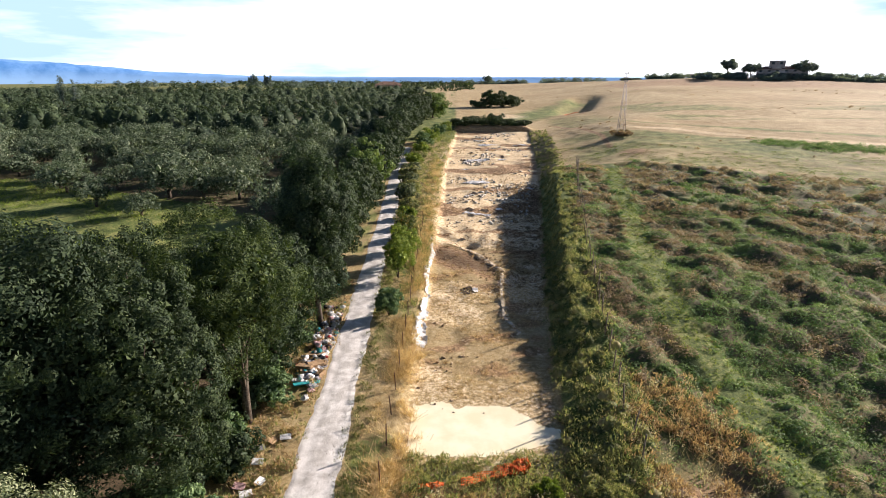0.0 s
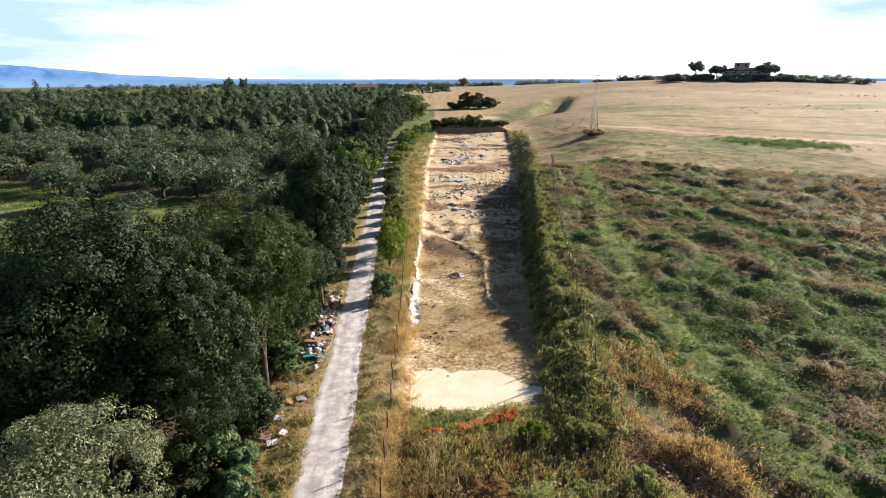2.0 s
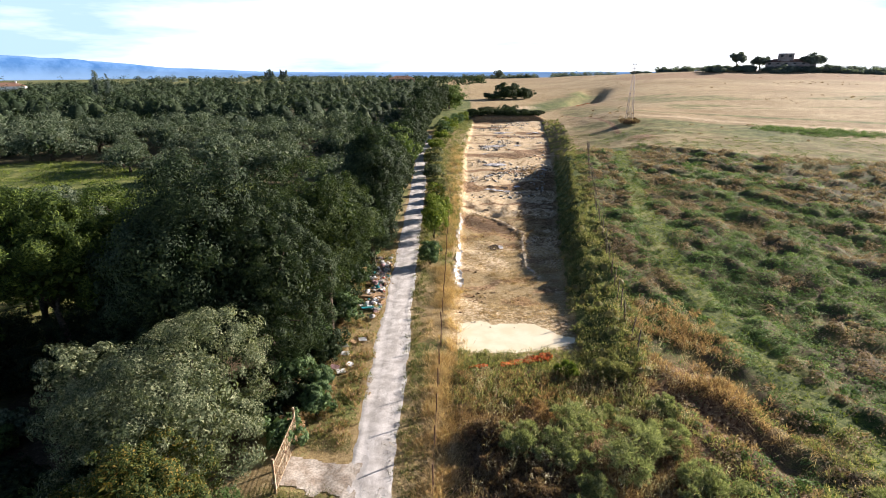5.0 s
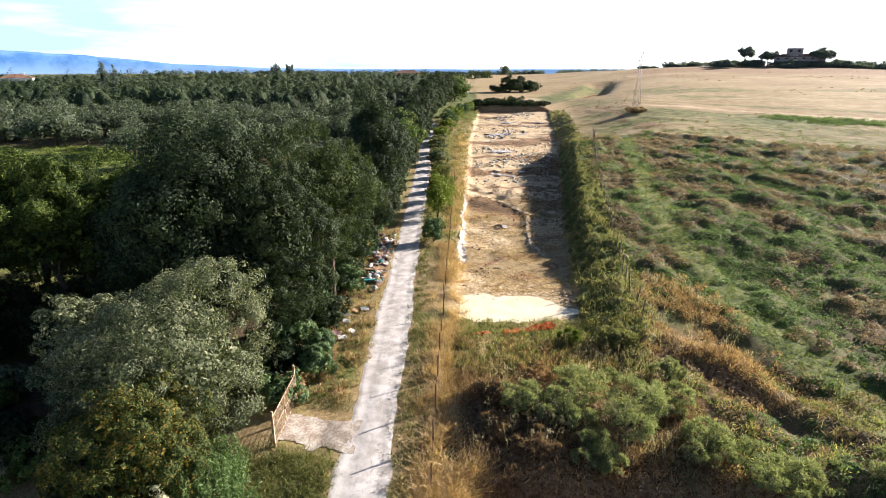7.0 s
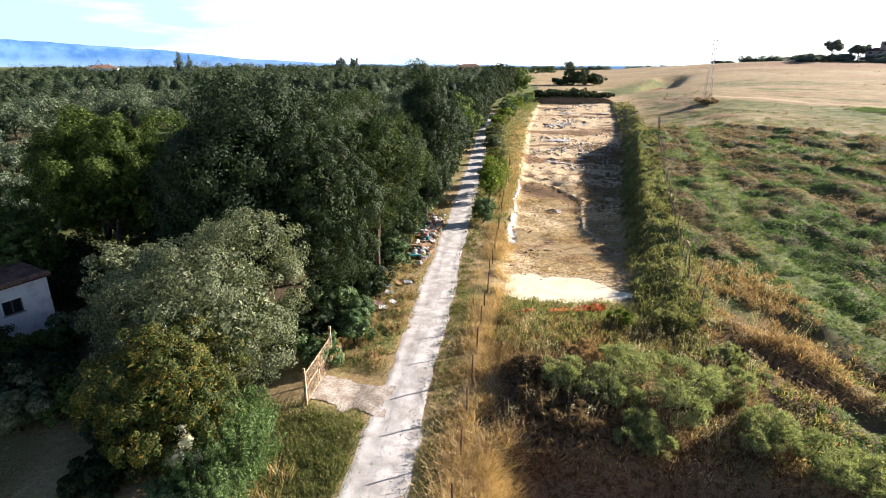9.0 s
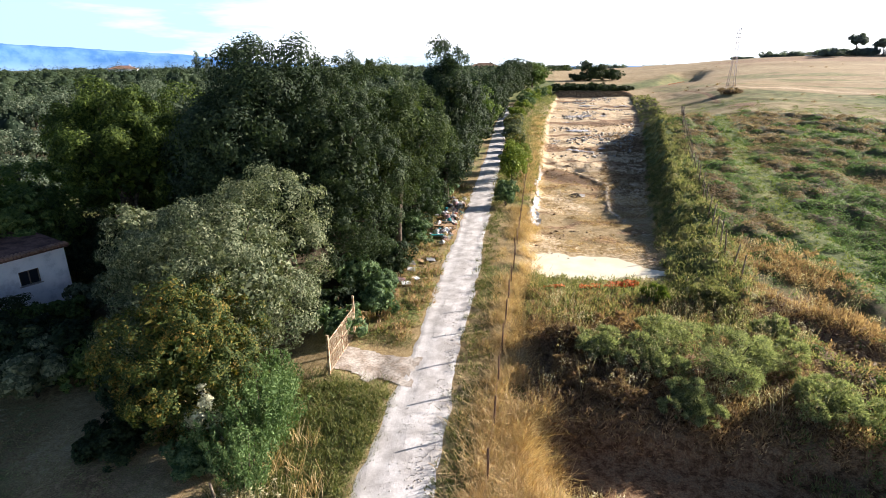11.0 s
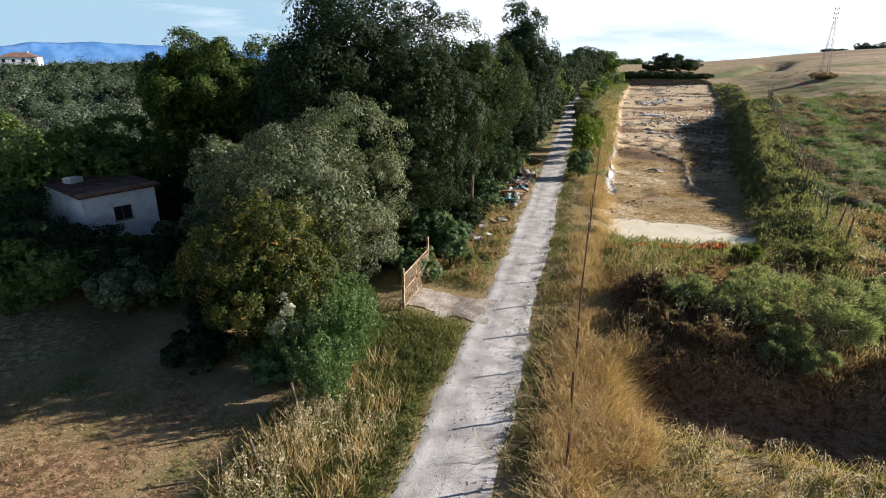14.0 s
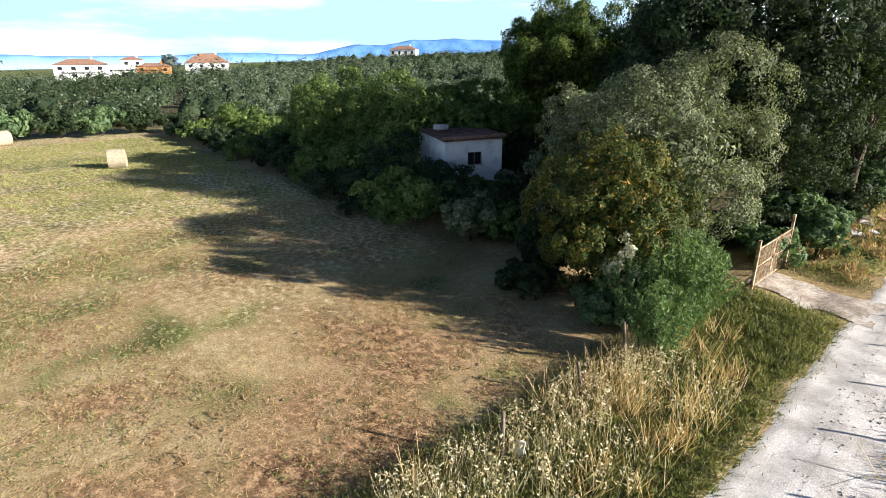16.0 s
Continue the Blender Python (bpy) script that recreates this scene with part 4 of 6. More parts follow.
# ---- olive grove ----
def olive_tree(seed):
    rng = np.random.default_rng(seed)
    ob = thing("olive_tree", pose(0, 0, 0), "grey-green olive tree in the grove", "tree", "olive grove")
    h = 4.6
    me, c = crown_mesh("crown", rng, (0, 0, h * 0.53), (2.3, 2.3, h * 0.42), OLIVE, 1500, 0.27, 0.5, 46, 0.36, -0.7)
    wood(rng, ob, 2.0, 0.18, c[:3])
    part("crown", me, OLIVE, ob)
    return ob


grove_rng = np.random.default_rng(11)
olives = [olive_tree(k) for k in range(5)]
spots = [(x + grove_rng.normal(0, 2.2), y + grove_rng.normal(0, 2.2), 1.2, 1.8) for y in np.arange(54, 128, 7.8) for x in np.arange(-112, -10, 7.8) if not in_clearing(x, y) and x < -13 and y > 53 - 0.24 * (x + 27)]
spots += [(x + grove_rng.normal(0, 1), y + grove_rng.normal(0, 1), 0.8, 1.15) for y in np.arange(30, 49, 6.5) for x in np.arange(-40, -10, 6.5)]
spots += [(x + grove_rng.normal(0, 1), y + grove_rng.normal(0, 1), 0.9, 1.3) for y in np.arange(9, 52, 7.5) for x in np.arange(-84, -42, 7.5)]
spots += [(-47, 71, 1.2, 1.3), (-37, 66, 0.9, 1.0), (-58, 80, 1.4, 1.5)]
for n in range(10):
    x = -25.0 - 4.2 * n
    shrub("hedge_shrub", x, 48.5 - 0.24 * (x + 27), 2.3, 2.9, "clipped yellowish-green hedge beside the clearing", LIME if n % 3 else OAK, 1300, 0.32, ry=1.5, group="clearing hedge")
for n, (x, y, lo, hi) in enumerate(spots):
    s = grove_rng.uniform(lo, hi)
    m = pose(x, y, gz(x, y) - 0.05, 0, 0, grove_rng.uniform(0, 360)) @ Matrix.Diagonal((s, s, s * grove_rng.uniform(0.8, 1.0), 1))
    if n < 5:
        olives[n].matrix_world = m
    else:
        copy_thing(olives[n % 5], m).matrix_basis = m


# ---- cover plants: what nobody could count ----
def stuff(name, arrays, mat, label, category):
    v, f = [], []
    n = 0
    mixed_kinds = len({b.shape[1] for a, b in arrays}) > 1
    for a, b in arrays:
        if mixed_kinds and b.shape[1] == 4:
            b = np.concatenate([b[:, [0, 1, 2]], b[:, [0, 2, 3]]])
        v.append(a)
        f.append(b + n)
        n += len(a)
    return tagged(new(name, mesh_np(name, np.concatenate(v), np.concatenate(f), mat)), label, category, kind="stuff")


def clumps(x, y, r, h, k, size, rng, aspect=0.45, wild=0.6, lift=0.0, spiky=False, inner=0.35):
    """k leaves over a low dome round each point."""
    n = len(x)
    r, h = np.broadcast_to(r, (n,)), np.broadcast_to(h, (n,))
    o = sphere_dirs(rng, n * k).reshape(n, k, 3)
    o[..., 2] = np.abs(o[..., 2])
    depth = rng.uniform(inner, 1.05, (n, k)) ** 0.5
    px = x[:, None] + o[..., 0] * r[:, None] * depth
    py = y[:, None] + o[..., 1] * r[:, None] * depth
    pz = ground(px, py) * 0.5 + ground(x, y)[:, None] * 0.5 + o[..., 2] * h[:, None] * depth + lift
    p = np.stack([px, py, pz], -1).reshape(-1, 3)
    return leaf_arrays(p, o.reshape(-1, 3) + np.array([0, 0, 0.5]), size, aspect, rng, wild, spiky)


def hearts(x, y, r, h, rng, lift=0.0):
    """A lumpy low dome at each point: the dense inside of a mound of plants."""
    n, m = len(x), 9
    r, h = np.broadcast_to(r, (n,)), np.broadcast_to(h, (n,))
    el = np.radians([-8, 25, 52, 84])
    az = np.arange(m) * math.tau / m
    wob = rng.uniform(0.72, 1.12, (n, 4, m))
    px = x[:, None, None] + np.cos(el)[:, None] * np.cos(az) * wob * r[:, None, None]
    py = y[:, None, None] + np.cos(el)[:, None] * np.sin(az) * wob * r[:, None, None]
    pz = ground(x, y)[:, None, None] + np.sin(el)[:, None] * wob * h[:, None, None] + lift
    k, j = np.arange(3)[:, None] * m, np.arange(m)[None]
    f = np.stack([k + j, k + (j + 1) % m, k + m + (j + 1) % m, k + m + j], -1).reshape(-1, 4)
    return np.stack([px, py, pz], -1).reshape(-1, 3), (f[None] + 4 * m * np.arange(n)[:, None, None]).reshape(-1, 4)


def blades(x, y, h, k, width, rng, spread=0.25, lean=0.35):
    """k stalks of grass from each point."""
    n = len(x)
    bx = (x[:, None] + rng.normal(0, spread, (n, k))).ravel()
    by = (y[:, None] + rng.normal(0, spread, (n, k))).ravel()
    hh = (np.broadcast_to(h, (n,))[:, None] * rng.uniform(0.5, 1.2, (n, k))).ravel()
    b = np.stack([bx, by, ground(bx, by) - 0.02], -1)
    t = b + np.stack([rng.normal(0, lean, n * k) * hh, rng.normal(0, lean, n * k) * hh, hh], -1)
    a = rng.uniform(0, math.pi, n * k)
    u = np.stack([np.cos(a), np.sin(a), 0 * a], -1) * width / 2
    v = np.stack([b - u, b + u, t + u * 0.5, t - u * 0.5], 1).reshape(-1, 3)
    return v, np.arange(4 * n * k).reshape(-1, 4)


def scatter(rng, count, x0, x1, y0, y1, keep=None):
    x, y = rng.uniform(x0, x1, count), rng.uniform(y0, y1, count)
    if keep is not None:
        ok = rng.random(count) < keep(x, y)
        x, y = x[ok], y[ok]
    return x, y


def field_keep(x, y):
    inside = (x > trench_right(y) + 4.0) * (y < weed_edge(x))
    bare = 1 - np.exp(-(((x - 25.2) / 3.2) ** 2) - (((y - 12.5) / 8) ** 2))
    return bare * inside * np.where(green_line(x, y) < 1.3, 0.08, 1.0) * smooth(0.12, 0.42, fbm(x + 9, y, 5, 3) + 0.1) * (1 - smooth(60, 130, np.hypot(x - 8, y + 20)) * 0.4)


plant_rng = np.random.default_rng(31)
def rusty(x, y):
    """Which weeds have withered: in drifts, more of them far off and near the bare patch."""
    return fbm(x + 70, y, 5, 3) + 0.13 * smooth(35, 75, y) + 0.05 * smooth(35, 60, x) + plant_rng.normal(0, 0.08, len(x)) > 0.53


def jittered(x0, x1, y0, y1, step, keep):
    gx, gy = np.meshgrid(np.arange(x0, x1, step), np.arange(y0, y1, step))
    gx, gy = gx.ravel() + plant_rng.normal(0, step * 0.2, gx.size), gy.ravel() + plant_rng.normal(0, step * 0.2, gy.size)
    ok = plant_rng.random(gx.size) < keep(gx, gy)
    return gx[ok], gy[ok]


def lobed(x, y, r):
    """Each mound has one broad head and two lesser ones beside it."""
    a = plant_rng.uniform(0, math.tau, len(x))
    q = r * plant_rng.uniform(0.6, 0.95, len(x))
    return np.concatenate([x, x + np.cos(a) * q, x + np.cos(a + 2.4) * q]), np.concatenate([y, y + np.sin(a) * q, y + np.sin(a + 2.4) * q]), np.concatenate([r, r * 0.7, r * 0.55])


weed_sets = []
for step, x1, y1, r0, r1, tall, k, size, inner in ((2.1, 62, 64, 0.5, 1.15, 0.75, 84, 0.16, 0.5), (2.7, 130, 106, 0.7, 1.5, 0.7, 56, 0.26, 0.5), (0.72, 62, 64, 0.3, 0.62, 0.6, 28, 0.15, 0.25), (1.3, 125, 106, 0.5, 1.0, 0.5, 26, 0.25, 0.3)):
    wx, wy = jittered(20, x1, -12, y1, step, field_keep)
    if k in (56, 26):
        ok = (wx > 61) | (wy > 63)
        wx, wy = wx[ok], wy[ok]
    wr = plant_rng.uniform(r0, r1, len(wx)) * (0.45 + 1.1 * fbm(wx + 11, wy * 0.9, 3, 3))
    brown = rusty(wx, wy)
    if k > 50:
        wx, wy, wr = lobed(wx, wy, wr)
        brown = np.tile(brown, 3)
    weed_sets.append((wx, wy, wr, tall, k, size, brown, inner))
for flag, mat, label in ((False, WEED, "lush green weeds over the fallow field"), (True, BROWNWEED, "rust-brown withered weeds over the fallow field")):
    stuff("weeds", [clumps(x[b == flag], y[b == flag], r[b == flag], r[b == flag] * tall, k, size, plant_rng, 0.5, 0.6, inner=inner) for x, y, r, tall, k, size, b, inner in weed_sets], mat, label, "weeds")
fx_, fy_ = jittered(21, 44, -10, 95, 0.62, lambda x, y: (green_line(x, y) < 1.5) * (x > trench_right(y) + 4) * 0.8)
stuff("fresh_grass", [clumps(fx_, fy_, plant_rng.uniform(0.2, 0.42, len(fx_)), plant_rng.uniform(0.1, 0.3, len(fx_)), 16, 0.17, plant_rng, 0.3, spiky=True)], LIME, "fresh low green growth in a strip across the weeds", "grass")
c1x, c1y = scatter(plant_rng, 5200, -90, -20, 48, 104, lambda x, y: in_clearing(x, y) * smooth(0.3, 0.55, fbm(x, y, 6, 3)))
stuff("clearing_grass", [blades(c1x, c1y, 0.4, 7, 0.07, plant_rng, 0.4, 0.8)], LIME, "bright yellowish-green grass in the grove's clearing", "grass")
g1x, g1y = scatter(plant_rng, 3600, 30, 130, 56, 126, lambda x, y: (y > weed_edge(x) - 1) * (y < weed_edge(x) + 22) * smooth(0.40, 0.58, fbm(x + 5, y, 9, 3)))
stuff("field_grass", [clumps(g1x, g1y, plant_rng.uniform(0.5, 1.1, len(g1x)), plant_rng.uniform(0.08, 0.22, len(g1x)), 26, 0.17, plant_rng, 0.3, 0.8)], LIME, "yellowish-green grass beyond the weeds", "grass")
bx, by = scatter(plant_rng, 7500, 16, 42, 12, 166, lambda x, y: (x > trench_right(y) - 0.2) * (x < trench_right(y) + 5.2) * (1.0 - 0.5 * smooth(60, 100, y)))
br = plant_rng.uniform(0.4, 0.95, len(bx)) * (0.75 + 0.5 * fbm(bx, by, 3, 2)) * (1 - 0.52 * smooth(38, 75, by))
stuff("bank_weeds", [clumps(bx, by, br, br * 1.15, 56, 0.20, plant_rng, 0.3, spiky=True), hearts(bx[::2], by[::2], br[::2] * 0.6, br[::2] * 0.6, plant_rng)], BANKWEED, "tall olive-coloured weeds on the trench's bank", "weeds")
nx_, ny_ = scatter(plant_rng, 1500, 7, 20.5, 7.6, 16.6, lambda x, y: (y < np.interp(x, [6.4, 9, 12, 15, 17.4, 20], [16.5, 16.3, 16.1, 17, 18, 19])) * 1.0)
vx, vy = scatter(plant_rng, 900, 18, 31, -6, 8, lambda x, y: 0.7 * (line_gap(x, y, GULLY) > 1.6) * (line_gap(x, y, SIDE_GULLY) > 1.2))
gx_, gy_ = scatter(plant_rng, 1300, 8.2, 32, -18, -6.0)
hx_, hy_ = scatter(plant_rng, 2800, -0.2, 5.8, -22, 60, lambda x, y: (x > road_middle(y) + 1.35) * np.exp(-((x - road_middle(y) - 1.9) / 0.8) ** 2))
kx_, ky_ = scatter(plant_rng, 1500, -4.2, 0.6, 4.2, 45, lambda x, y: (x < road_middle(y) - 1.4) * 0.8)
qx_, qy_ = scatter(plant_rng, 2600, -3.8, 1.6, -25, -0.6, lambda x, y: (x < road_middle(y) - 1.55) * 0.8)
parts_ = [clumps(a, b, plant_rng.uniform(0.25, 0.55, len(a)), plant_rng.uniform(lo, hi, len(a)), 22, 0.2, plant_rng, 0.22, spiky=True) for a, b, lo, hi in ((nx_, ny_, 0.3, 0.8), (vx, vy, 0.3, 0.7), (kx_[::2], ky_[::2], 0.25, 0.6))]
stuff("rough_grass", parts_, BANKWEED, "rough green and yellow grass along lane and mound", "grass")
parts_ = [clumps(a, b, plant_rng.uniform(0.25, 0.55, len(a)), plant_rng.uniform(0.12, 0.38, len(a)), 26, 0.16, plant_rng, 0.22, spiky=True) for a, b in ((qx_, qy_), (gx_, gy_), (hx_, hy_))]
lx_, ly_ = scatter(plant_rng, 4600, -4.2, 1.8, -25, 5, lambda x, y: (x < road_middle(y) - 1.4) * (np.abs(y - 1.9) > 1.7))
parts_.append(blades(lx_, ly_, 0.2, 7, 0.02, plant_rng, 0.22, 0.6))
stuff("verge_grass", parts_, VERGE, "rough green grass on the verge by the gate", "grass")
yx_, yy_ = scatter(plant_rng, 1500, -2, 11, 36, 166, lambda x, y: (x > road_middle(y) + 1.4) * (x < trench_left(y) - 0.2))
yr_ = plant_rng.uniform(0.4, 0.9, len(yx_))
stuff("rough_grass", [clumps(yx_, yy_, yr_, yr_ * 1.1, 24, 0.32, plant_rng, 0.25, spiky=True)], BANKWEED, "rough yellow-green growth between lane and trench", "grass")
rx_, ry_ = scatter(plant_rng, 4200, 20, 29.5, 0, 25, lambda x, y: np.exp(-(((x - 24.8) / 2.9) ** 2) - (((y - 14.0) / 7) ** 2)) * np.clip(line_gap(x, y, GULLY) - 0.4, 0, 1) * smooth(0.34, 0.52, fbm(x, y, 2.0, 3)))
r2x, r2y = scatter(plant_rng, 450, 7.2, 18, 5.5, 12.5)
r3x, r3y = scatter(plant_rng, 300, 8, 22, -2.2, 1.5)
stuff("brown_weeds", [clumps(a, b, plant_rng.uniform(0.25, 0.6, len(a)), plant_rng.uniform(0.3, 0.8, len(a)), 26, 0.24, plant_rng, 0.2, spiky=True) for a, b in ((rx_, ry_), (r2x, r2y), (r3x, r3y), (kx_[1::3], ky_[1::3]))], RUST, "withered brown weeds", "weeds")
d1x, d1y = scatter(plant_rng, 1500, 7.4, 21, -2.0, 8.0, lambda x, y: smooth(0.36, 0.56, fbm(x + 3, y, 3, 3) + 0.12 * (1 - smooth(9, 14, x))))
stuff("dead_scrub", [clumps(d1x, d1y, plant_rng.uniform(0.25, 0.6, len(d1x)), plant_rng.uniform(0.4, 1.0, len(d1x)), 34, 0.16, plant_rng, 0.2, spiky=True)], DEADWEED, "dark withered scrub over the mound", "weeds")


def straw_keep(x, y):
    c = np.interp(y, [-25, 10, 30, 60, 110, 165], [6.3, 6.1, 5.7, 5.8, 5.6, 8.2])
    return np.exp(-(((x - c) / 0.95) ** 2)) * (1 - 0.4 * smooth(30, 80, y)) * smooth(0.34, 0.56, fbm(x + 20, y, 1.6, 3))


sx, sy = scatter(plant_rng, 15000, 3.8, 8.6, -24, 120, straw_keep)
s2x, s2y = scatter(plant_rng, 3400, 4.9, 8.8, -24, 4, lambda x, y: smooth(0.44, 0.58, fbm(x, y, 1.3, 3)) * (x > np.interp(y, [-10, -2, 4], [5.3, 5.7, 6.2])) * (x < np.interp(y, [-10, -4, -1, 4], [8.8, 8.4, 7.4, 7.0])))
s3x, s3y = scatter(plant_rng, 300, -3.4, 1.4, -24, -5, lambda x, y: (x < road_middle(y) - 2.2) * smooth(0.42, 0.6, fbm(x, y, 2, 3)))
s6x, s6y = scatter(plant_rng, 420, 7.0, 8.7, -8.5, -1.2)
s4x, s4y = scatter(plant_rng, 700, 8, 30, -14, -6)
s5x, s5y = scatter(plant_rng, 480, 21, 30, 1, 22, lambda x, y: np.exp(-((line_gap(x, y, GULLY_LIP) / 1.1) ** 2)) + 0.25 * np.exp(-(((x - 24.5) / 2.4) ** 2) - (((y - 17) / 4) ** 2)))
stuff("dry_grass", [blades(sx, sy, plant_rng.uniform(0.3, 0.75, len(sx)), 11, 0.026, plant_rng, 0.3, 0.8), blades(s2x, s2y, 0.55, 14, 0.02, plant_rng, 0.35, 1.0), blades(s3x, s3y, 0.8, 24, 0.022, plant_rng, 0.22, 0.4), blades(s6x, s6y, 0.6, 16, 0.022, plant_rng, 0.25, 0.9), blades(s4x, s4y, 0.5, 12, 0.02, plant_rng, 0.3, 0.7), blades(s5x, s5y, 0.45, 14, 0.026, plant_rng, 0.35, 1.0)], STRAW, "tall golden dry grass beside the lane", "grass")
stuff("dry_grass", [clumps(sx[::2], sy[::2], plant_rng.uniform(0.25, 0.5, len(sx[::2])), plant_rng.uniform(0.25, 0.6, len(sx[::2])), 24, 0.19, plant_rng, 0.17, 1.0, spiky=True), clumps(s2x, s2y, plant_rng.uniform(0.25, 0.5, len(s2x)), plant_rng.uniform(0.2, 0.5, len(s2x)), 24, 0.17, plant_rng, 0.16, 1.1, spiky=True)], STRAW, "matted golden dry grass beside the lane", "grass")
SEEDS = leafy("seed_heads", [(0.2, (0.42, 0.34, 0.20)), (0.5, (0.60, 0.52, 0.34)), (0.8, (0.78, 0.72, 0.54))], 0.5, 0.4, 0.35, 0.8)
e1x, e1y = scatter(plant_rng, 900, -3.2, 0.6, -25, -8, lambda x, y: (x < road_middle(y) - 2.0) * np.where(x < -1.3, 0.9, 0.25))
e2x, e2y = scatter(plant_rng, 420, 9, 30, -14, -6.0)
e3x, e3y = scatter(plant_rng, 420, 8, 22, -1, 12, lambda x, y: smooth(0.42, 0.6, fbm(x + 8, y, 2.5, 3)))
e4x, e4y = scatter(plant_rng, 120, 21, 28, 10, 24)
seed_ = []
for ex, ey, lift in ((e1x, e1y, 0.55), (e2x, e2y, 0.45), (e3x, e3y, 1.15), (e4x, e4y, 0.6)):
    seed_.append(clumps(ex, ey, plant_rng.uniform(0.12, 0.3, len(ex)), 0.35, 12, 0.085, plant_rng, 0.5, 0.8, lift))
    seed_.append(blades(ex, ey, lift + 0.3, 5, 0.012, plant_rng, 0.12, 0.25))
stuff("seed_heads", seed_, SEEDS, "pale dry seed heads over the rough grass", "grass")
mx_, my_ = scatter(plant_rng, 8500, -34, -3, -26, -6, lambda x, y: (x < np.interp(y, [-24, -15, -9, -6], [-2.0, -2.6, -3.2, -5])) * smooth(0.25, 0.6, fbm(x, y, 3, 3)))
stuff("mown_stubble", [blades(mx_, my_, 0.075, 9, 0.013, plant_rng, 0.3, 2.2)], STRAW, "short mown stubble of the hay field", "grass")
m2x, m2y = scatter(plant_rng, 4500, -80, -22, -44, -5, lambda x, y: (y < np.interp(x, [-80, -44, -22], [-5, -7, -10])) * 0.9)
stuff("mown_stubble", [blades(m2x, m2y, 0.13, 4, 0.05, plant_rng, 0.4, 2.0)], STRAW, "short mown stubble further up the hay field", "grass")
tgx, tgy = scatter(plant_rng, 14000, -76, -3, -36, -5, lambda x, y: (x < np.interp(y, [-24, -15, -9, -6], [-2.4, -3.0, -3.6, -5.4])) * (y < np.interp(x, [-80, -44, -22, -3], [-4, -6, -8, -5])) * smooth(0.36, 0.58, fbm(x + 3, y, 5, 4) + 0.1 * smooth(-15, -40, x)))
near_ = (tgx > -11) & (tgy < -12)
for flag, mat, label in ((True, WALNUT, "low green regrowth in the mown field"), (False, MEADOW, "bright regrowth further up the mown field")):
    a, b = tgx[near_ == flag], tgy[near_ == flag]
    stuff("field_grass", [clumps(a, b, plant_rng.uniform(0.12, 0.4, len(a)) * (1 + smooth(-15, -50, a)), 0.05, 10, 0.085 + 0.12 * np.repeat(smooth(-15, -50, a), 10), plant_rng, 0.25, 0.9, 0.03)], mat, label, "grass")
t3x, t3y = scatter(plant_rng, 7000, -30, -3, -25, -6, lambda x, y: (x < np.interp(y, [-24, -15, -9, -6], [-2.4, -3.0, -3.6, -5.4])) * smooth(0.4, 0.6, fbm(x + 50, y, 3, 4)))
stuff("field_litter", [clumps(t3x, t3y, plant_rng.uniform(0.08, 0.3, len(t3x)), 0.05, 9, 0.1, plant_rng, 0.2, 1.2, 0.02)], RUST, "brown withered cuttings lying on the mown field", "grass")
def far_grove(x0, x1, y0, y1, step, keep, heart, leaves, size):
    x, y = jittered(x0, x1, y0, y1, step, keep)
    x, y = x + plant_rng.normal(0, 1.6, len(x)), y + plant_rng.normal(0, 1.6, len(x))
    r = plant_rng.uniform(2.6, 4.9, len(x)) * (0.7 + 0.6 * fbm(x, y, 40, 2))
    h = r * plant_rng.uniform(0.95, 1.45, len(x))
    tone = fbm(x + 300, y, 60, 2) + plant_rng.normal(0, 0.10, len(x)) > 0.53
    for flag, mat, label in ((False, OLIVE, "grey-green olive groves stretching into the distance"), (True, OAK, "darker trees among the distant olive groves")):
        o = tone == flag
        stuff("far_olive_grove", [clumps(x[o], y[o], r[o], h[o], leaves, size, plant_rng, 0.55, 0.9, 0.6)], mat, label, "grove")
    # dark domes fill the crowns and stand in for their inner shade
    stuff("grove_shade_cores", [hearts(x, y, r * heart, h * heart * 0.95, plant_rng, 0.4)], DARK, "dark filler domes for the shaded insides of the distant groves", "grove")


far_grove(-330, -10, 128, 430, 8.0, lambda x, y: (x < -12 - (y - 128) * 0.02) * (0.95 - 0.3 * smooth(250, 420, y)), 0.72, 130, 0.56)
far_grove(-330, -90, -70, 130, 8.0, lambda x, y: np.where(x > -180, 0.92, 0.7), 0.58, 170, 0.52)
tall_x, tall_y = np.concatenate([plant_rng.uniform(-320, -95, 60), plant_rng.uniform(-320, -15, 70)]), np.concatenate([plant_rng.uniform(-60, 130, 60), plant_rng.uniform(135, 420, 70)])
stuff("far_trees", [clumps(tall_x, tall_y, plant_rng.uniform(3, 5, 130), plant_rng.uniform(6.5, 10.5, 130), 110, 0.8, plant_rng, 0.6, 0.7)], OAK, "taller dark trees scattered among the olives", "trees")
row_x = np.linspace(-150, -24, 34) + plant_rng.normal(0, 1.5, 34)
row_y = 148 - 0.12 * (row_x + 30) + plant_rng.normal(0, 4, 34)
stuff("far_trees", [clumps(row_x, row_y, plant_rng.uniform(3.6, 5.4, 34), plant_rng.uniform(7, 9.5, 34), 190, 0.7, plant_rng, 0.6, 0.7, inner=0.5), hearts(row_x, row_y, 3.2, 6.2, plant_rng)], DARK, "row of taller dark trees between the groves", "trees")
px_, py_ = scatter(plant_rng, 260, -330, 120, 420, 1000, lambda x, y: (x < 20 + (y - 420) * 0.05) * 1.0)
pr_ = plant_rng.uniform(4, 7, len(px_))
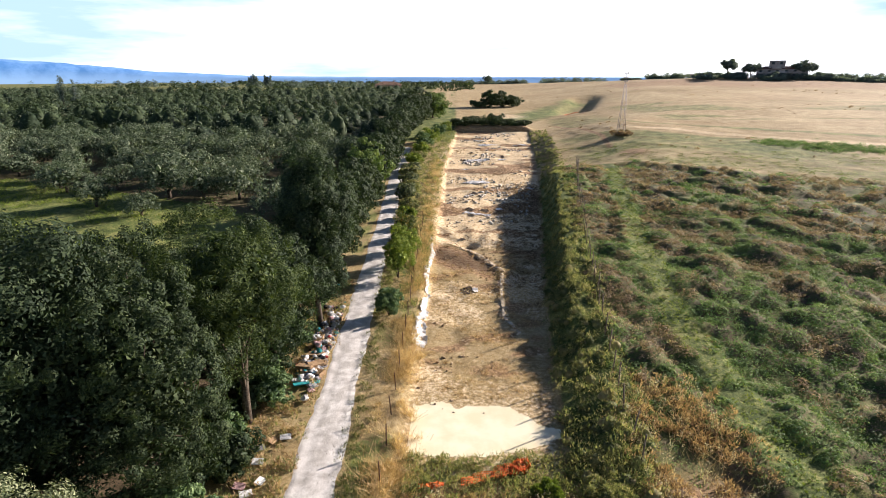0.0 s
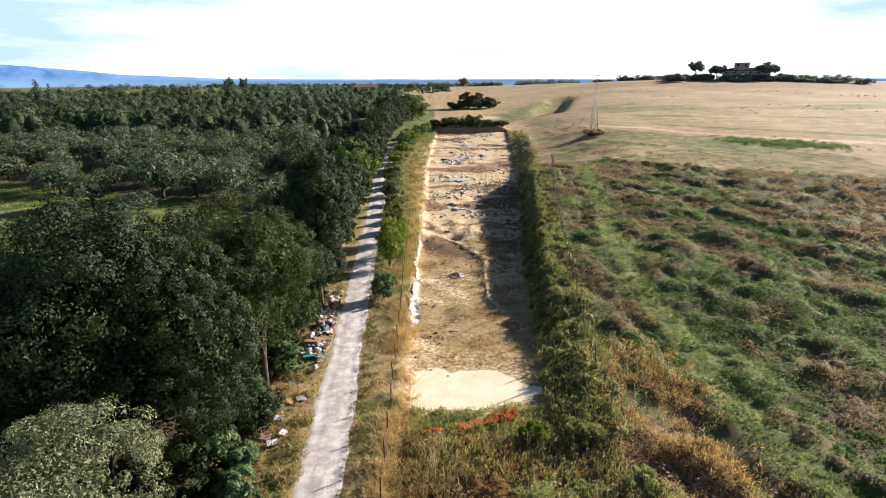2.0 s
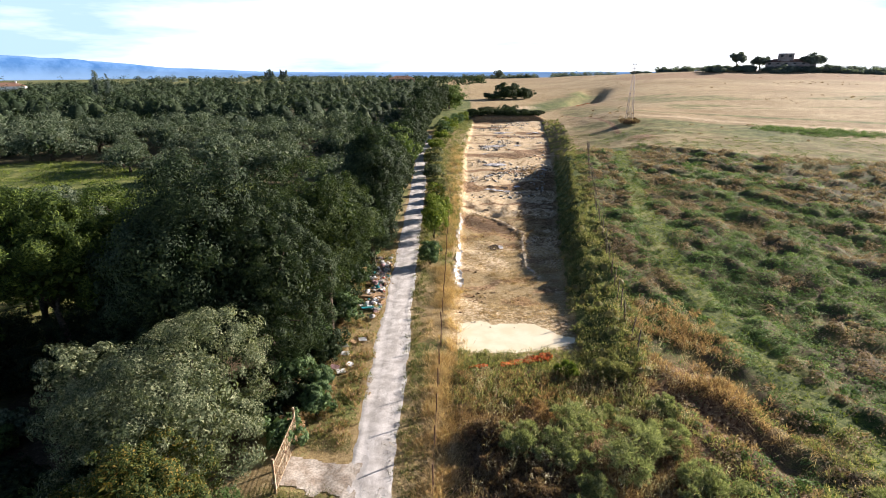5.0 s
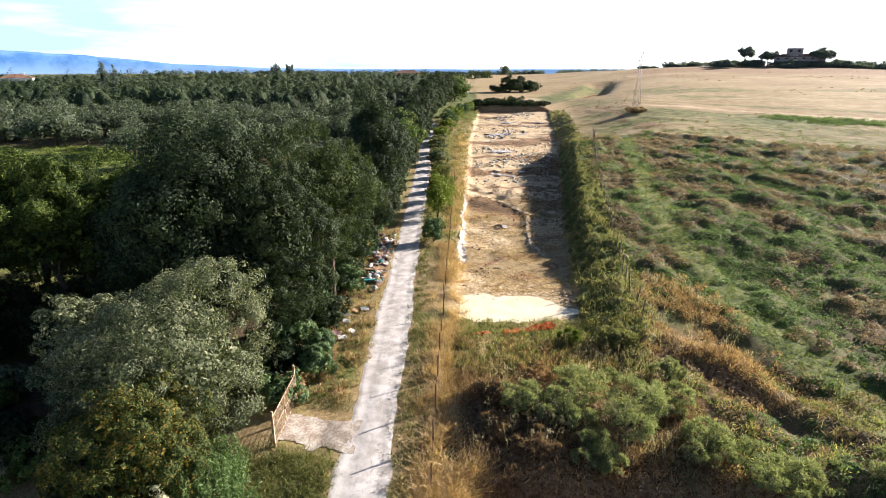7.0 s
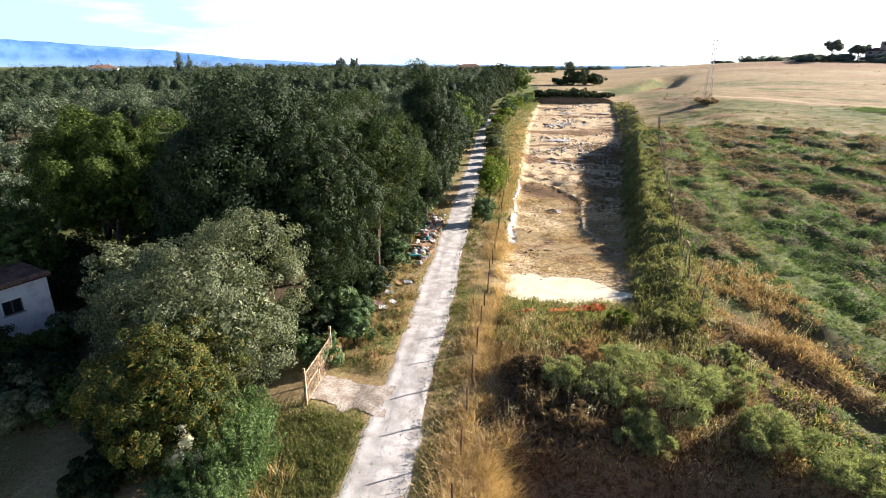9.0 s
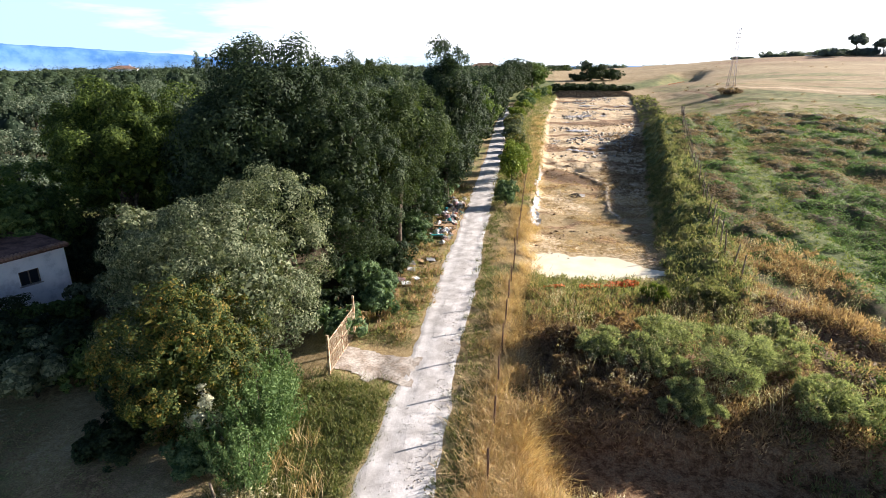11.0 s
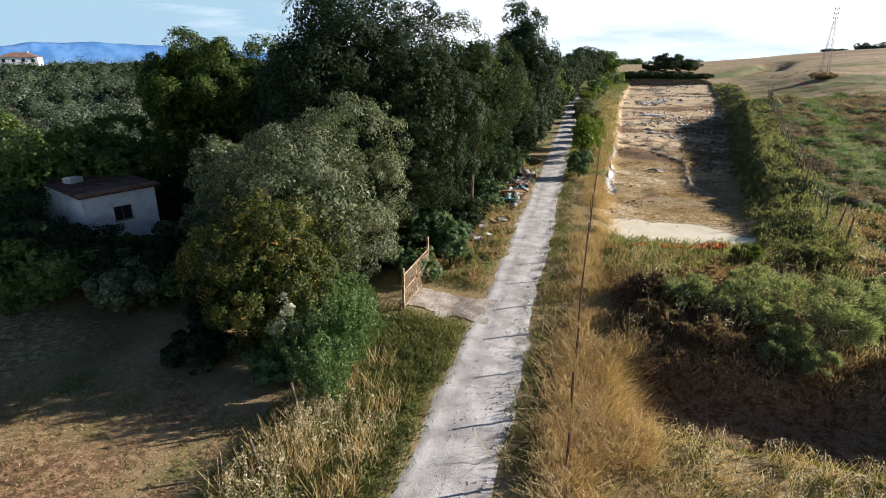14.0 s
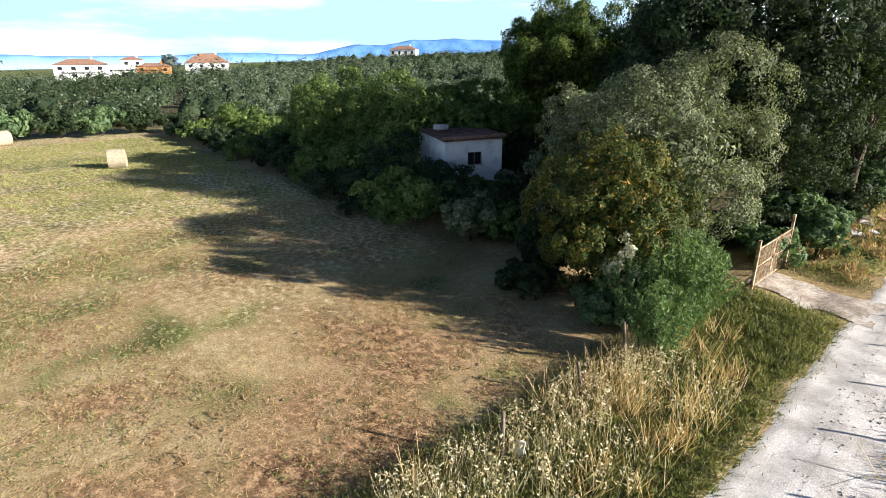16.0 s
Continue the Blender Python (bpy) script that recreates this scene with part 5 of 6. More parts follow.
stuff("far_woods", [clumps(px_, py_, pr_, pr_ * 0.9, 70, 1.9, plant_rng, 0.7, 0.7)], OAK, "dark woods near the horizon", "woods")

# ---- puddle, sheets and stones in the trench ----
def draped(name, outline, mat, label, category, lift=0.03, step=0.25, kind="", rough=0.0, seed=0):
    """A thin sheet that lies on the ground inside a closed outline (a function of x, y above 0 inside, and its bounds)."""
    inside, x0, x1, y0, y1 = outline
    xs, ys = np.arange(x0, x1 + step, step), np.arange(y0, y1 + step, step)
    gx, gy = np.meshgrid(xs, ys)
    z = ground(gx, gy) + lift + (fbm(gx + seed, gy, 0.5, 3) - 0.4) * rough
    keep = inside(gx, gy) > 0
    n = len(xs)
    cell = keep[:-1, :-1] & keep[1:, :-1] & keep[:-1, 1:] & keep[1:, 1:]
    i = (np.arange(len(ys) - 1)[:, None] * n + np.arange(n - 1)[None])[cell]
    f = np.stack([i, i + 1, i + n + 1, i + n], 1)
    used, f = np.unique(f, return_inverse=True)
    v = np.stack([gx, gy, z], -1).reshape(-1, 3)[used]
    return tagged(new(name, mesh_np(name, v, f.reshape(-1, 4), mat, True)), label, category, kind=kind)


def puddle_inside(x, y):
    top = np.interp(x, [6.4, 7.2, 9, 10.3, 14.3, 15.5, 17.4], [21.6, 22.4, 22.8, 22.0, 22.1, 20.4, 19.3])
    low = np.interp(x, [6.4, 9, 12, 15, 17.4], [16.7, 16.5, 16.3, 17.2, 18.4])
    w = (fbm(x, y, 1.1, 4) - 0.5) * 1.3
    return np.minimum(np.minimum(top + w - y, y - low + w * 0.5), np.minimum(x - 6.8, 17.4 - x))


draped("puddle", (puddle_inside, 6.4, 17.9, 15.0, 23.6), POND, "shallow cream-coloured silty puddle in the trench", "puddle", 0.02, 0.12, "structure")


def strip_inside(px, py, width):
    """A ragged strip along a broken line; width: its half width, given for each point."""
    return lambda x, y: np.interp(y, py, width) * (0.5 + 1.0 * fbm(x, y, 1.2, 4)) - np.abs(x - np.interp(y, py, px) - (fbm(y * 0 + 3, y, 1.5, 3) - 0.5) * 0.7)


DUST = surface("pale_dusty_earth", [(0.3, (0.50, 0.40, 0.27)), (0.5, (0.66, 0.55, 0.40)), (0.7, (0.80, 0.71, 0.56))], 1.5, 0.95, 0.5)
draped("plastic_sheet", (strip_inside([7.0, 7.0, 7.1, 7.1, 6.7, 7.3, 6.8], [31, 34.5, 39, 43.4, 47.1, 54.4, 61], [0.75, 0.6, 0.32, 0.22, 0.36, 0.34, 0.1]), 5.4, 9, 31.2, 61), SHEET, "crumpled white plastic sheet along the trench's edge", "sheet", 0.06, 0.1, rough=0.5)
draped("runnel_lip", (lambda x, y: 0.20 * (0.3 + 1.4 * fbm(x, y, 1.0, 3)) - runnel_line(x, y), 8, 17.5, 34, 61), DUST, "pale dusty earth lip along the dug runnel", "earth", 0.05, 0.1, rough=0.15)


def patch_inside(cx, cy, rx, ry):
    return (lambda x, y: 1 - ((x - cx) / rx) ** 2 - ((y - cy) / ry) ** 2 + (fbm(x + cx, y, 0.9, 3) - 0.5) * 1.9, cx - rx * 1.5, cx + rx * 1.5, cy - ry * 1.5, cy + ry * 1.5)


for cx, cy, rx, ry in ((13.9, 75.4, 2.3, 0.45), (15.6, 75.0, 0.7, 0.5), (12.2, 76.2, 0.5, 0.5), (13.2, 88.0, 1.0, 0.5), (14.5, 98.1, 2.6, 1.0), (16.5, 99.0, 1.0, 0.8), (12.8, 111.6, 1.0, 0.6), (16.4, 121.3, 2.6, 1.3), (13.4, 120.5, 1.1, 0.9), (21.6, 122.2, 1.1, 0.8), (18.4, 142.7, 2.2, 1.2), (21.0, 143.6, 1.6, 0.5), (28.9, 142.6, 2.6, 0.45), (17.2, 150, 2.0, 0.6), (17.7, 78.5, 0.7, 0.7), (12.4, 43.8, 0.4, 0.8), (24.8, 93.0, 1.0, 0.8)):
    draped("plastic_sheet", patch_inside(cx, cy, rx, ry), SHEET, "white plastic sheet weighed down over the dig", "sheet", 0.08, 0.15, rough=0.4, seed=cx)


# flat dark sheets paint the shaded depth of small dug pits
PITSHADE = surface("pit_shade", [(0.3, (0.035, 0.026, 0.02)), (0.7, (0.09, 0.065, 0.045))], 3, 0.95, 0.5)
for x, y, w, d in ((12.9, 77.6, 1.4, 2.2), (15.2, 77.8, 1.6, 2.2), (13.0, 74.4, 1.3, 1.1), (13.9, 89.4, 1.4, 2.4), (11.6, 43.6, 1.6, 2.0), (12.3, 121.5, 1.5, 2.2), (11.2, 62.0, 1.2, 1.0), (22.3, 126, 0.9, 2.6), (14.6, 131, 1.2, 2.0), (16.6, 137, 1.1, 2.2), (13.5, 152, 2.2, 1.8), (16.0, 155, 1.6, 1.8)):
    draped("sounding", patch_inside(x, y, w * 0.5, d * 0.5), PITSHADE, "flat dark patch standing in for a small dug sounding", "pit", 0.05, 0.12, rough=0.3, seed=x)


def stone_arrays(x, y, size, rng):
    """A rough little block at each point."""
    n = len(x)
    base = np.array([[-1, -1, -0.4], [1, -1, -0.4], [1, 1, -0.4], [-1, 1, -0.4], [-0.7, -0.7, 0.8], [0.7, -0.7, 0.8], [0.7, 0.7, 0.8], [-0.7, 0.7, 0.8]])
    a = rng.uniform(0, math.tau, n)
    v = base[None] * np.broadcast_to(size, (n,))[:, None, None] * rng.uniform(0.6, 1.3, (n, 1, 3)) * 0.5 + rng.normal(0, 0.12, (n, 8, 3)) * np.broadcast_to(size, (n,))[:, None, None]
    c, s = np.cos(a)[:, None], np.sin(a)[:, None]
    p = np.stack([v[..., 0] * c - v[..., 1] * s + x[:, None], v[..., 0] * s + v[..., 1] * c + y[:, None], v[..., 2] + ground(x, y)[:, None] + 0.03], -1)
    f = np.array([[0, 1, 5, 4], [1, 2, 6, 5], [2, 3, 7, 6], [3, 0, 4, 7], [4, 5, 6, 7], [3, 2, 1, 0]])
    return p.reshape(-1, 3), (f[None] + 8 * np.arange(n)[:, None, None]).reshape(-1, 4)


STONE = surface("pale_stone", [(0.3, (0.44, 0.39, 0.31)), (0.5, (0.62, 0.57, 0.48)), (0.7, (0.80, 0.77, 0.70))], 2.5, 0.9, 0.4)
CLOD = surface("earth_clods", [(0.3, (0.26, 0.17, 0.10)), (0.7, (0.52, 0.40, 0.26))], 1.2, 0.95, 0.4)
stone_rng = np.random.default_rng(77)
ax, ay = scatter(stone_rng, 2200, 9, 30, 66, 164, lambda x, y: (x > trench_left(y) + 1) * (x < trench_right(y) - 2) * smooth(0.5, 0.62, fbm(x, y, 6, 2)))
stuff("stones", [stone_arrays(ax, ay, stone_rng.uniform(0.12, 0.55, len(ax)), stone_rng)], STONE, "pale stones scattered over the dig", "stones")
cx_, cy_ = scatter(stone_rng, 1900, 7, 30, 21, 110, lambda x, y: (x > trench_left(y) + 0.4) * (x < trench_right(y) - 0.2) * smooth(0.42, 0.62, fbm(x, y, 4, 3)))
stuff("earth_clods", [stone_arrays(cx_, cy_, stone_rng.uniform(0.06, 0.22, len(cx_)), stone_rng)], CLOD, "loose clods of earth on the trench's floor", "soil")
tx_, ty_ = scatter(stone_rng, 2000, 7, 32, 22, 160, lambda x, y: (x > trench_left(y) + 0.5) * (x < trench_right(y) - 0.3) * smooth(0.5, 0.66, fbm(x + 31, y, 7, 3)))
tr_ = stone_rng.uniform(0.2, 0.5, len(tx_))
stuff("trench_weeds", [clumps(tx_, ty_, tr_, tr_ * 0.6, 26, 0.14, stone_rng, 0.2, spiky=True)], RUST, "withered weeds growing on the trench's floor", "weeds")
fgx, fgy = scatter(stone_rng, 2600, 7, 20, 23, 50, lambda x, y: (x > trench_left(y) + 0.4) * (x < trench_right(y) - 0.5) * smooth(0.40, 0.56, fbm(x * 0.6 + 12, y + 0.4 * x, 4, 4)))
stuff("trench_grass", [blades(fgx, fgy, 0.16, 8, 0.03, stone_rng, 0.3, 1.3)], STRAW, "short dry grass on the trench's floor", "grass")
dx_, dy_ = scatter(stone_rng, 1500, 14, 30, 44, 96, lambda x, y: (x > np.interp(y, [44, 60, 92], [14.8, 16.0, 20])) * (x < trench_right(y)) * 0.8)
dr_ = stone_rng.uniform(0.2, 0.55, len(dx_))
stuff("trench_scrub", [clumps(dx_, dy_, dr_, dr_, 34, 0.17, stone_rng, 0.25)], DEADWEED, "dark withered scrub at the foot of the bank", "weeds")
# loose gravel on the lane
gxx, gyy = scatter(stone_rng, 17000, -3, 5.5, -24, 30, lambda x, y: (np.abs(x - road_middle(y) - 0.45) < 0.95) * smooth(0.35, 0.6, fbm(x, y, 1.2, 3)) * (1 - 0.6 * smooth(0, 30, y)))
v_, f_ = stone_arrays(gxx, gyy, stone_rng.uniform(0.02, 0.055, len(gxx)), stone_rng)
v_[:, 2] += 0.015
stuff("lane_gravel", [(v_, f_)], STONE, "loose white gravel on the lane", "gravel")

# ---- gate and its apron ----
APRON = surface("dusty_concrete", [(0.3, (0.40, 0.33, 0.26)), (0.7, (0.64, 0.58, 0.50))], 1.3, 0.95, 0.4)


def apron_inside(x, y):
    w = (fbm(x, y, 0.8, 3) - 0.5) * 0.7
    return np.minimum(np.minimum(x + 3.2, 1.7 - x), np.minimum(y - np.interp(x, [-3.2, -2.5, 1.0], [0.5, 0.6, -0.4]), np.interp(x, [-3.2, -2.4, 1.0], [3.3, 3.1, 2.4]) - y)) + w * 1.3


draped("apron", (apron_inside, -4, 1.9, -2, 5), APRON, "worn dusty concrete apron in front of the gate", "paving", 0.03, 0.12, "structure", 0.03)


def gate():
    x0, y0, x1, y1 = -2.6, 0.0, -2.72, 4.17
    wide = math.hypot(x1 - x0, y1 - y0)
    ob = thing("gate", pose(x0, y0, gz(x0, y0), 0, 0, math.degrees(math.atan2(y1 - y0, x1 - x0))), "closed double-leaf gate of rusty ochre-painted iron and mesh", "gate")
    part("post", boxed(-0.06, -0.06, -0.3, 0.06, 0.06, 2.22, bevel=0.01), OCHRE, ob)
    part("post", boxed(wide - 0.06, -0.06, -0.3, wide + 0.06, 0.06, 2.55, bevel=0.01), OCHRE, ob)
    half = (wide - 0.2) / 2
    for k in range(2):
        a = 0.1 + k * (half + 0.0)
        leaf = part("gate_leaf", boxed(a, -0.025, 0.1, a + 0.05, 0.025, 1.86, bevel=0.006), OCHRE, ob)
        part("stile", boxed(a + half - 0.05, -0.024, 0.1, a + half - 0.003, 0.024, 1.92, bevel=0.006), OCHRE, leaf)
        part("rail", boxed(a + 0.05, -0.022, 0.1, a + half - 0.05, 0.022, 0.15, bevel=0.006), OCHRE, leaf)
        part("rail", boxed(a + 0.05, -0.022, 0.98, a + half - 0.05, 0.022, 1.02, bevel=0.006), OCHRE, leaf)
        part("rail", boxed(a + 0.05, -0.022, 1.80, a + half - 0.05, 0.022, 1.85, bevel=0.006), OCHRE, leaf)
        bm = bmesh.new()
        for n in range(24):
            u = a + 0.05 + (half - 0.1) * (n + 0.5) / 24
            box(bm, u - 0.008, -0.006, 0.15, u + 0.008, 0.006, 1.8)
        for n in range(18):
            u = 0.15 + 1.65 * (n + 0.5) / 18
            box(bm, a + 0.05, 0.006, u - 0.008, a + half - 0.05, 0.014, u + 0.008)
        tagged(part("mesh_panel", bm, OCHRE, leaf, "rusty welded wire mesh"), kind="stuff")
    part("latch", boxed(0.1 + half - 0.12, -0.05, 0.95, 0.1 + half + 0.12, 0.05, 1.06, bevel=0.01), RUSTY, ob)


gate()


# ---- fences ----
def wire_bm(points, radius):
    return tube(bmesh.new(), points, [radius] * len(points), 4)


def fence(posts, height, mat, label, wires, radius=0.045, lean=3.0, seed=0, square=False, up=None):
    rng = np.random.default_rng(seed)
    ob = thing("fence", pose(posts[0][0], posts[0][1], gz(*posts[0])), label, "fence")
    o = Vector(ob.matrix_world.translation)
    tops = []
    for n, (x, y) in enumerate(posts):
        h = (up[n] if up else height * rng.uniform(0.9, 1.08))
        b = Vector((x, y, gz(x, y))) - o
        t = b + Vector((math.tan(radians(rng.normal(0, lean))) * h, math.tan(radians(rng.normal(0, lean))) * h, h))
        part("post", tube(bmesh.new(), [b - Vector((0, 0, 0.3)), b.lerp(t, 0.5), t], [radius, radius, radius * 0.9], 4 if square else 6), mat, ob)
        tops.append((b, t))
    for w in wires:
        part("wire", wire_bm([tuple(b.lerp(t, w)) for b, t in tops], 0.0035), RUSTY, ob)
    return ob


fence([(float(np.interp(y, [-20, 5, 70], [6.5, 5.8, 5.2])), float(y)) for y in np.arange(-19.2, 72, 3.3)], 1.55, RUSTY, "fence of rusty iron posts and wire beside the lane", (0.25, 0.5, 0.75, 0.95), 0.05, 2.0, 3)
fence([(-4.4, -5.6), (-2.75, -9.5), (-2.7, -11.9), (-2.35, -15.7), (-2.0, -19.5)], 1.6, WOOD, "leaning weathered wooden posts with slack wire", (0.45, 0.8), 0.05, 5.0, 8, up=(2.4, 1.65, 1.2, 1.4, 1.4))
fence([(float(np.interp(y, [14, 19, 30, 50, 77, 105], [21.0, 21.5, 23.0, 26.0, 30.5, 36.5])), float(y)) for y in np.arange(14.5, 104, 2.6)], 2.25, WOOD, "row of grey wooden fence posts on the bank", (0.4, 0.9), 0.055, 4.0, 12)


# ---- outbuilding ----
def outbuilding():
    a, b = Vector((-23.7, 0.9, 0)), Vector((-22.2, 5.0, 0))
    ang = math.degrees(math.atan2(b.y - a.y, b.x - a.x))
    z0 = gz(-23.5, 3)
    w, d, h = 4.4, 6.0, 4.1 - z0
    ob = thing("outbuilding", pose(a.x, a.y, z0, 0, 0, ang), "small white rendered outbuilding with a low reddish roof", "outbuilding")
    t = 0.25
    x0, x1, s0, s1 = 1.7, 2.8, h - 1.75, h - 0.85
    front = bmesh.new()
    for p in ((0, 0, -0.3, x0, t, h), (x1, 0, -0.3, w, t, h), (x0, 0, -0.3, x1, t, s0), (x0, 0, s1, x1, t, h)):
        box(front, *p)
    part("front_wall", front, PLASTER, ob)
    part("side_wall", boxed(0, t, -0.3, t, d, h), PLASTER, ob)
    part("side_wall", boxed(w - t, t, -0.3, w, d, h), PLASTER, ob)
    part("back_wall", boxed(t, d - t, -0.3, w - t, d, h), PLASTER, ob)
    win = part("window", boxed(x0, 0.14, s0, x1, 0.17, s1), DIMGLASS, ob, "dark window pane")
    for u in (x0, (x0 + x1) / 2 - 0.03, x1 - 0.06):
        part("frame_bar", boxed(u, 0.08, s0, u + 0.06, 0.13, s1), WOOD, win)
    part("frame_bar", boxed(x0 + 0.06, 0.085, s1 - 0.06, x1 - 0.06, 0.125, s1), WOOD, win)
    part("sill", boxed(x0 - 0.08, -0.06, s0 - 0.07, x1 + 0.08, 0.12, s0), CONCRETE, win)
    roof = bmesh.new()
    box(roof, -0.2, -0.25, h + 0.003, w + 0.2, d + 0.25, h + 0.16)
    for v in roof.verts:
        v.co.z += 0.07 * (v.co.x / w) * 4 * 0.25 + (0.25 if v.co.y > 3 else 0)
    part("roof", roof, ROOFRED, ob, "weathered reddish sheet roof")
    tile = None
    for k in range(22):
        bm = bmesh.new()
        bmesh.ops.create_cone(bm, cap_ends=True, segments=8, radius1=0.11, radius2=0.09, depth=0.5)
        ob_tile = part("eave_tile", bm, TERRACOTTA, ob) if tile is None else part("eave_tile", tile.data, TERRACOTTA, ob)
        tile = tile or ob_tile
        u = -0.1 + (w + 0.2) * k / 21
        ob_tile.matrix_local = pose(u, -0.12, h + 0.20 + 0.07 * u / w, 90, 0, 0)
    return pose(a.x, a.y, z0, 0, 0, ang), h, w


HOUSE_POSE, HOUSE_H, HOUSE_W = outbuilding()
skip_ = boxed(-0.5, -0.35, 0, 0.5, 0.35, 0.35, bevel=0.05)
me_ = bpy.data.meshes.new("water_tank")
skip_.to_mesh(me_)
me_.materials.append(SHEET)
tank = new("water_tank", me_)
tank.matrix_world = HOUSE_POSE @ pose(1.0, 3.6, HOUSE_H + 0.40, 3.0, 0, 20)
tagged(tank, "white plastic tank lying on the outbuilding's roof", "tank")


# ---- dumped rubbish along the lane ----
def plain_material(name, colour, rough=0.5):
    c = np.array(colour)
    return surface(name, [(0.3, tuple(c * 0.6)), (0.7, tuple(c))], 2.5, rough, 0.2)


RUBBISH = {k: plain_material(k, c, r) for k, c, r in (("white_plastic", (0.85, 0.85, 0.84), 0.4), ("black_plastic", (0.03, 0.03, 0.035), 0.35), ("blue_plastic", (0.08, 0.16, 0.42), 0.4), ("teal_plastic", (0.05, 0.42, 0.45), 0.4), ("red_plastic", (0.45, 0.05, 0.04), 0.4), ("cardboard", (0.45, 0.30, 0.17), 0.9), ("grey_cloth", (0.32, 0.31, 0.33), 0.9), ("pink_cloth", (0.65, 0.42, 0.42), 0.9), ("bare_wood", (0.48, 0.30, 0.15), 0.8))}


def put_loose(name, bm, mat, m, label, category, group="dumped rubbish"):
    me = bpy.data.meshes.new(name)
    bm.to_mesh(me)
    bm.free()
    me.materials.append(mat)
    ob = new(name, me)
    ob.matrix_world = m
    return tagged(ob, label, category, group)


def bag_bm(rng, r):
    bm = bmesh.new()
    bmesh.ops.create_icosphere(bm, subdivisions=2, radius=r)
    off = Vector(rng.uniform(0, 50, 3))
    for v in bm.verts:
        k = noise.noise(v.co * (2.2 / r) * 0.5 + off)
        v.co *= 1 + 0.45 * k
        v.co.z = v.co.z * 0.62 + r * 0.42
        if v.co.z > r * 0.8:
            v.co.x, v.co.y = v.co.x * 0.55, v.co.y * 0.55
            v.co.z += r * 0.12
    return bm


trash_rng = np.random.default_rng(99)
kinds = list(RUBBISH)
for n in range(230):
    y = float(trash_rng.choice([trash_rng.normal(26, 1.3), trash_rng.normal(31.5, 2.4), trash_rng.normal(36, 2.0), trash_rng.normal(30, 4.5)], p=[0.35, 0.35, 0.15, 0.15]))
    x = float(road_middle(y)) - 1.75 - abs(trash_rng.normal(0.2, 0.95))
    hump = 0.5 * math.exp(-(((x - float(road_middle(y)) + 2.9) / 0.9) ** 2)) * trash_rng.uniform(0, 1)
    z = gz(x, y) + hump - 0.03
    key = str(trash_rng.choice(kinds, p=[0.46, 0.13, 0.03, 0.03, 0.03, 0.07, 0.15, 0.07, 0.03]))
    m = pose(x, y, z, trash_rng.normal(0, 12), trash_rng.normal(0, 12), trash_rng.uniform(0, 360))
    word = key.replace("_", " ")
    if key in ("cardboard", "bare_wood") or trash_rng.random() < 0.2:
        s = trash_rng.uniform(0.25, 0.7)
        put_loose("dumped_board" if key != "cardboard" else "cardboard_box", boxed(-s, -s * 0.5, -0.02, s, s * 0.5, 0.05 if key != "cardboard" else s * 0.5, bevel=0.015), RUBBISH[key], m, f"dumped piece of {word} on the roadside heap", "rubbish")
    else:
        put_loose("rubbish_bag", bag_bm(trash_rng, trash_rng.uniform(0.12, 0.34)), RUBBISH[key], m, f"crumpled {word} bag on the roadside heap", "rubbish")
for x, y, rot, key in ((-1.0, 17.6, 20, "white_plastic"), (-1.7, 17.2, 70, "cardboard"), (-2.3, 16.4, 40, "grey_cloth"), (-2.0, 15.2, 10, "white_plastic"), (-2.4, 13.2, 0, "pink_cloth"), (-1.8, 12.6, 30, "white_plastic"), (-1.3, 13.6, 80, "white_plastic")):
    put_loose("dumped_board", boxed(-0.36, -0.24, 0, 0.36, 0.24, 0.05, bevel=0.015), RUBBISH[key], pose(x, y, gz(x, y) + 0.18, 14, 8, rot), f"dumped slab of {key.replace('_', ' ')} on the verge", "rubbish")
put_loose("fallen_board", boxed(-0.12, -0.03, -0.1, 0.12, 0.03, 0.75, bevel=0.02), SHEET, pose(-2.2, -15.3, gz(-2.2, -15.3), 12, 8, 30), "broken white board leaning at the fence", "board", "")


# ---- orange barrier net ----
def net_strip(x0, y0, x1, y1, width, seed):
    n, k = 40, 6
    t, u = np.linspace(0, 1, n), np.linspace(-0.5, 0.5, k)
    gx = x0 + (x1 - x0) * t[:, None] + (fbm(t * 9, 0 * t + seed, 1.0, 3)[:, None] - 0.5) * 0.5 + 0 * u[None]
    gy = y0 + (y1 - y0) * t[:, None] + u[None] * width * (0.35 + fbm(t * 7, 0 * t + seed, 1, 2)[:, None])
    gz_ = ground(gx, gy) + 0.42 + (fbm(gx * 4, gy * 4 + seed, 1.0, 3) - 0.5) * 0.5
    i = (np.arange(n - 1)[:, None] * k + np.arange(k - 1)[None]).ravel()
    me = mesh_np("barrier_net", np.stack([gx, gy, gz_], -1).reshape(-1, 3), np.stack([i, i + 1, i + k + 1, i + k], 1), ORANGE)
    ob = tagged(new("barrier_net", me), "fallen crumpled orange plastic barrier net", "net", "orange nets")
    mod = ob.modifiers.new("mesh", "WIREFRAME")
    mod.thickness, mod.use_replace = 0.035, True


net_strip(10.4, 13.4, 14.4, 15.4, 0.9, 3.0)
net_strip(8.0, 13.1, 9.4, 13.2, 0.5, 8.0)
net_strip(12.8, 14.6, 14.6, 15.5, 1.1, 15.0)
net_strip(13.6, 14.9, 14.7, 15.5, 1.2, 31.0)
net_strip(53, 205, 60, 212, 2.4, 22.0)


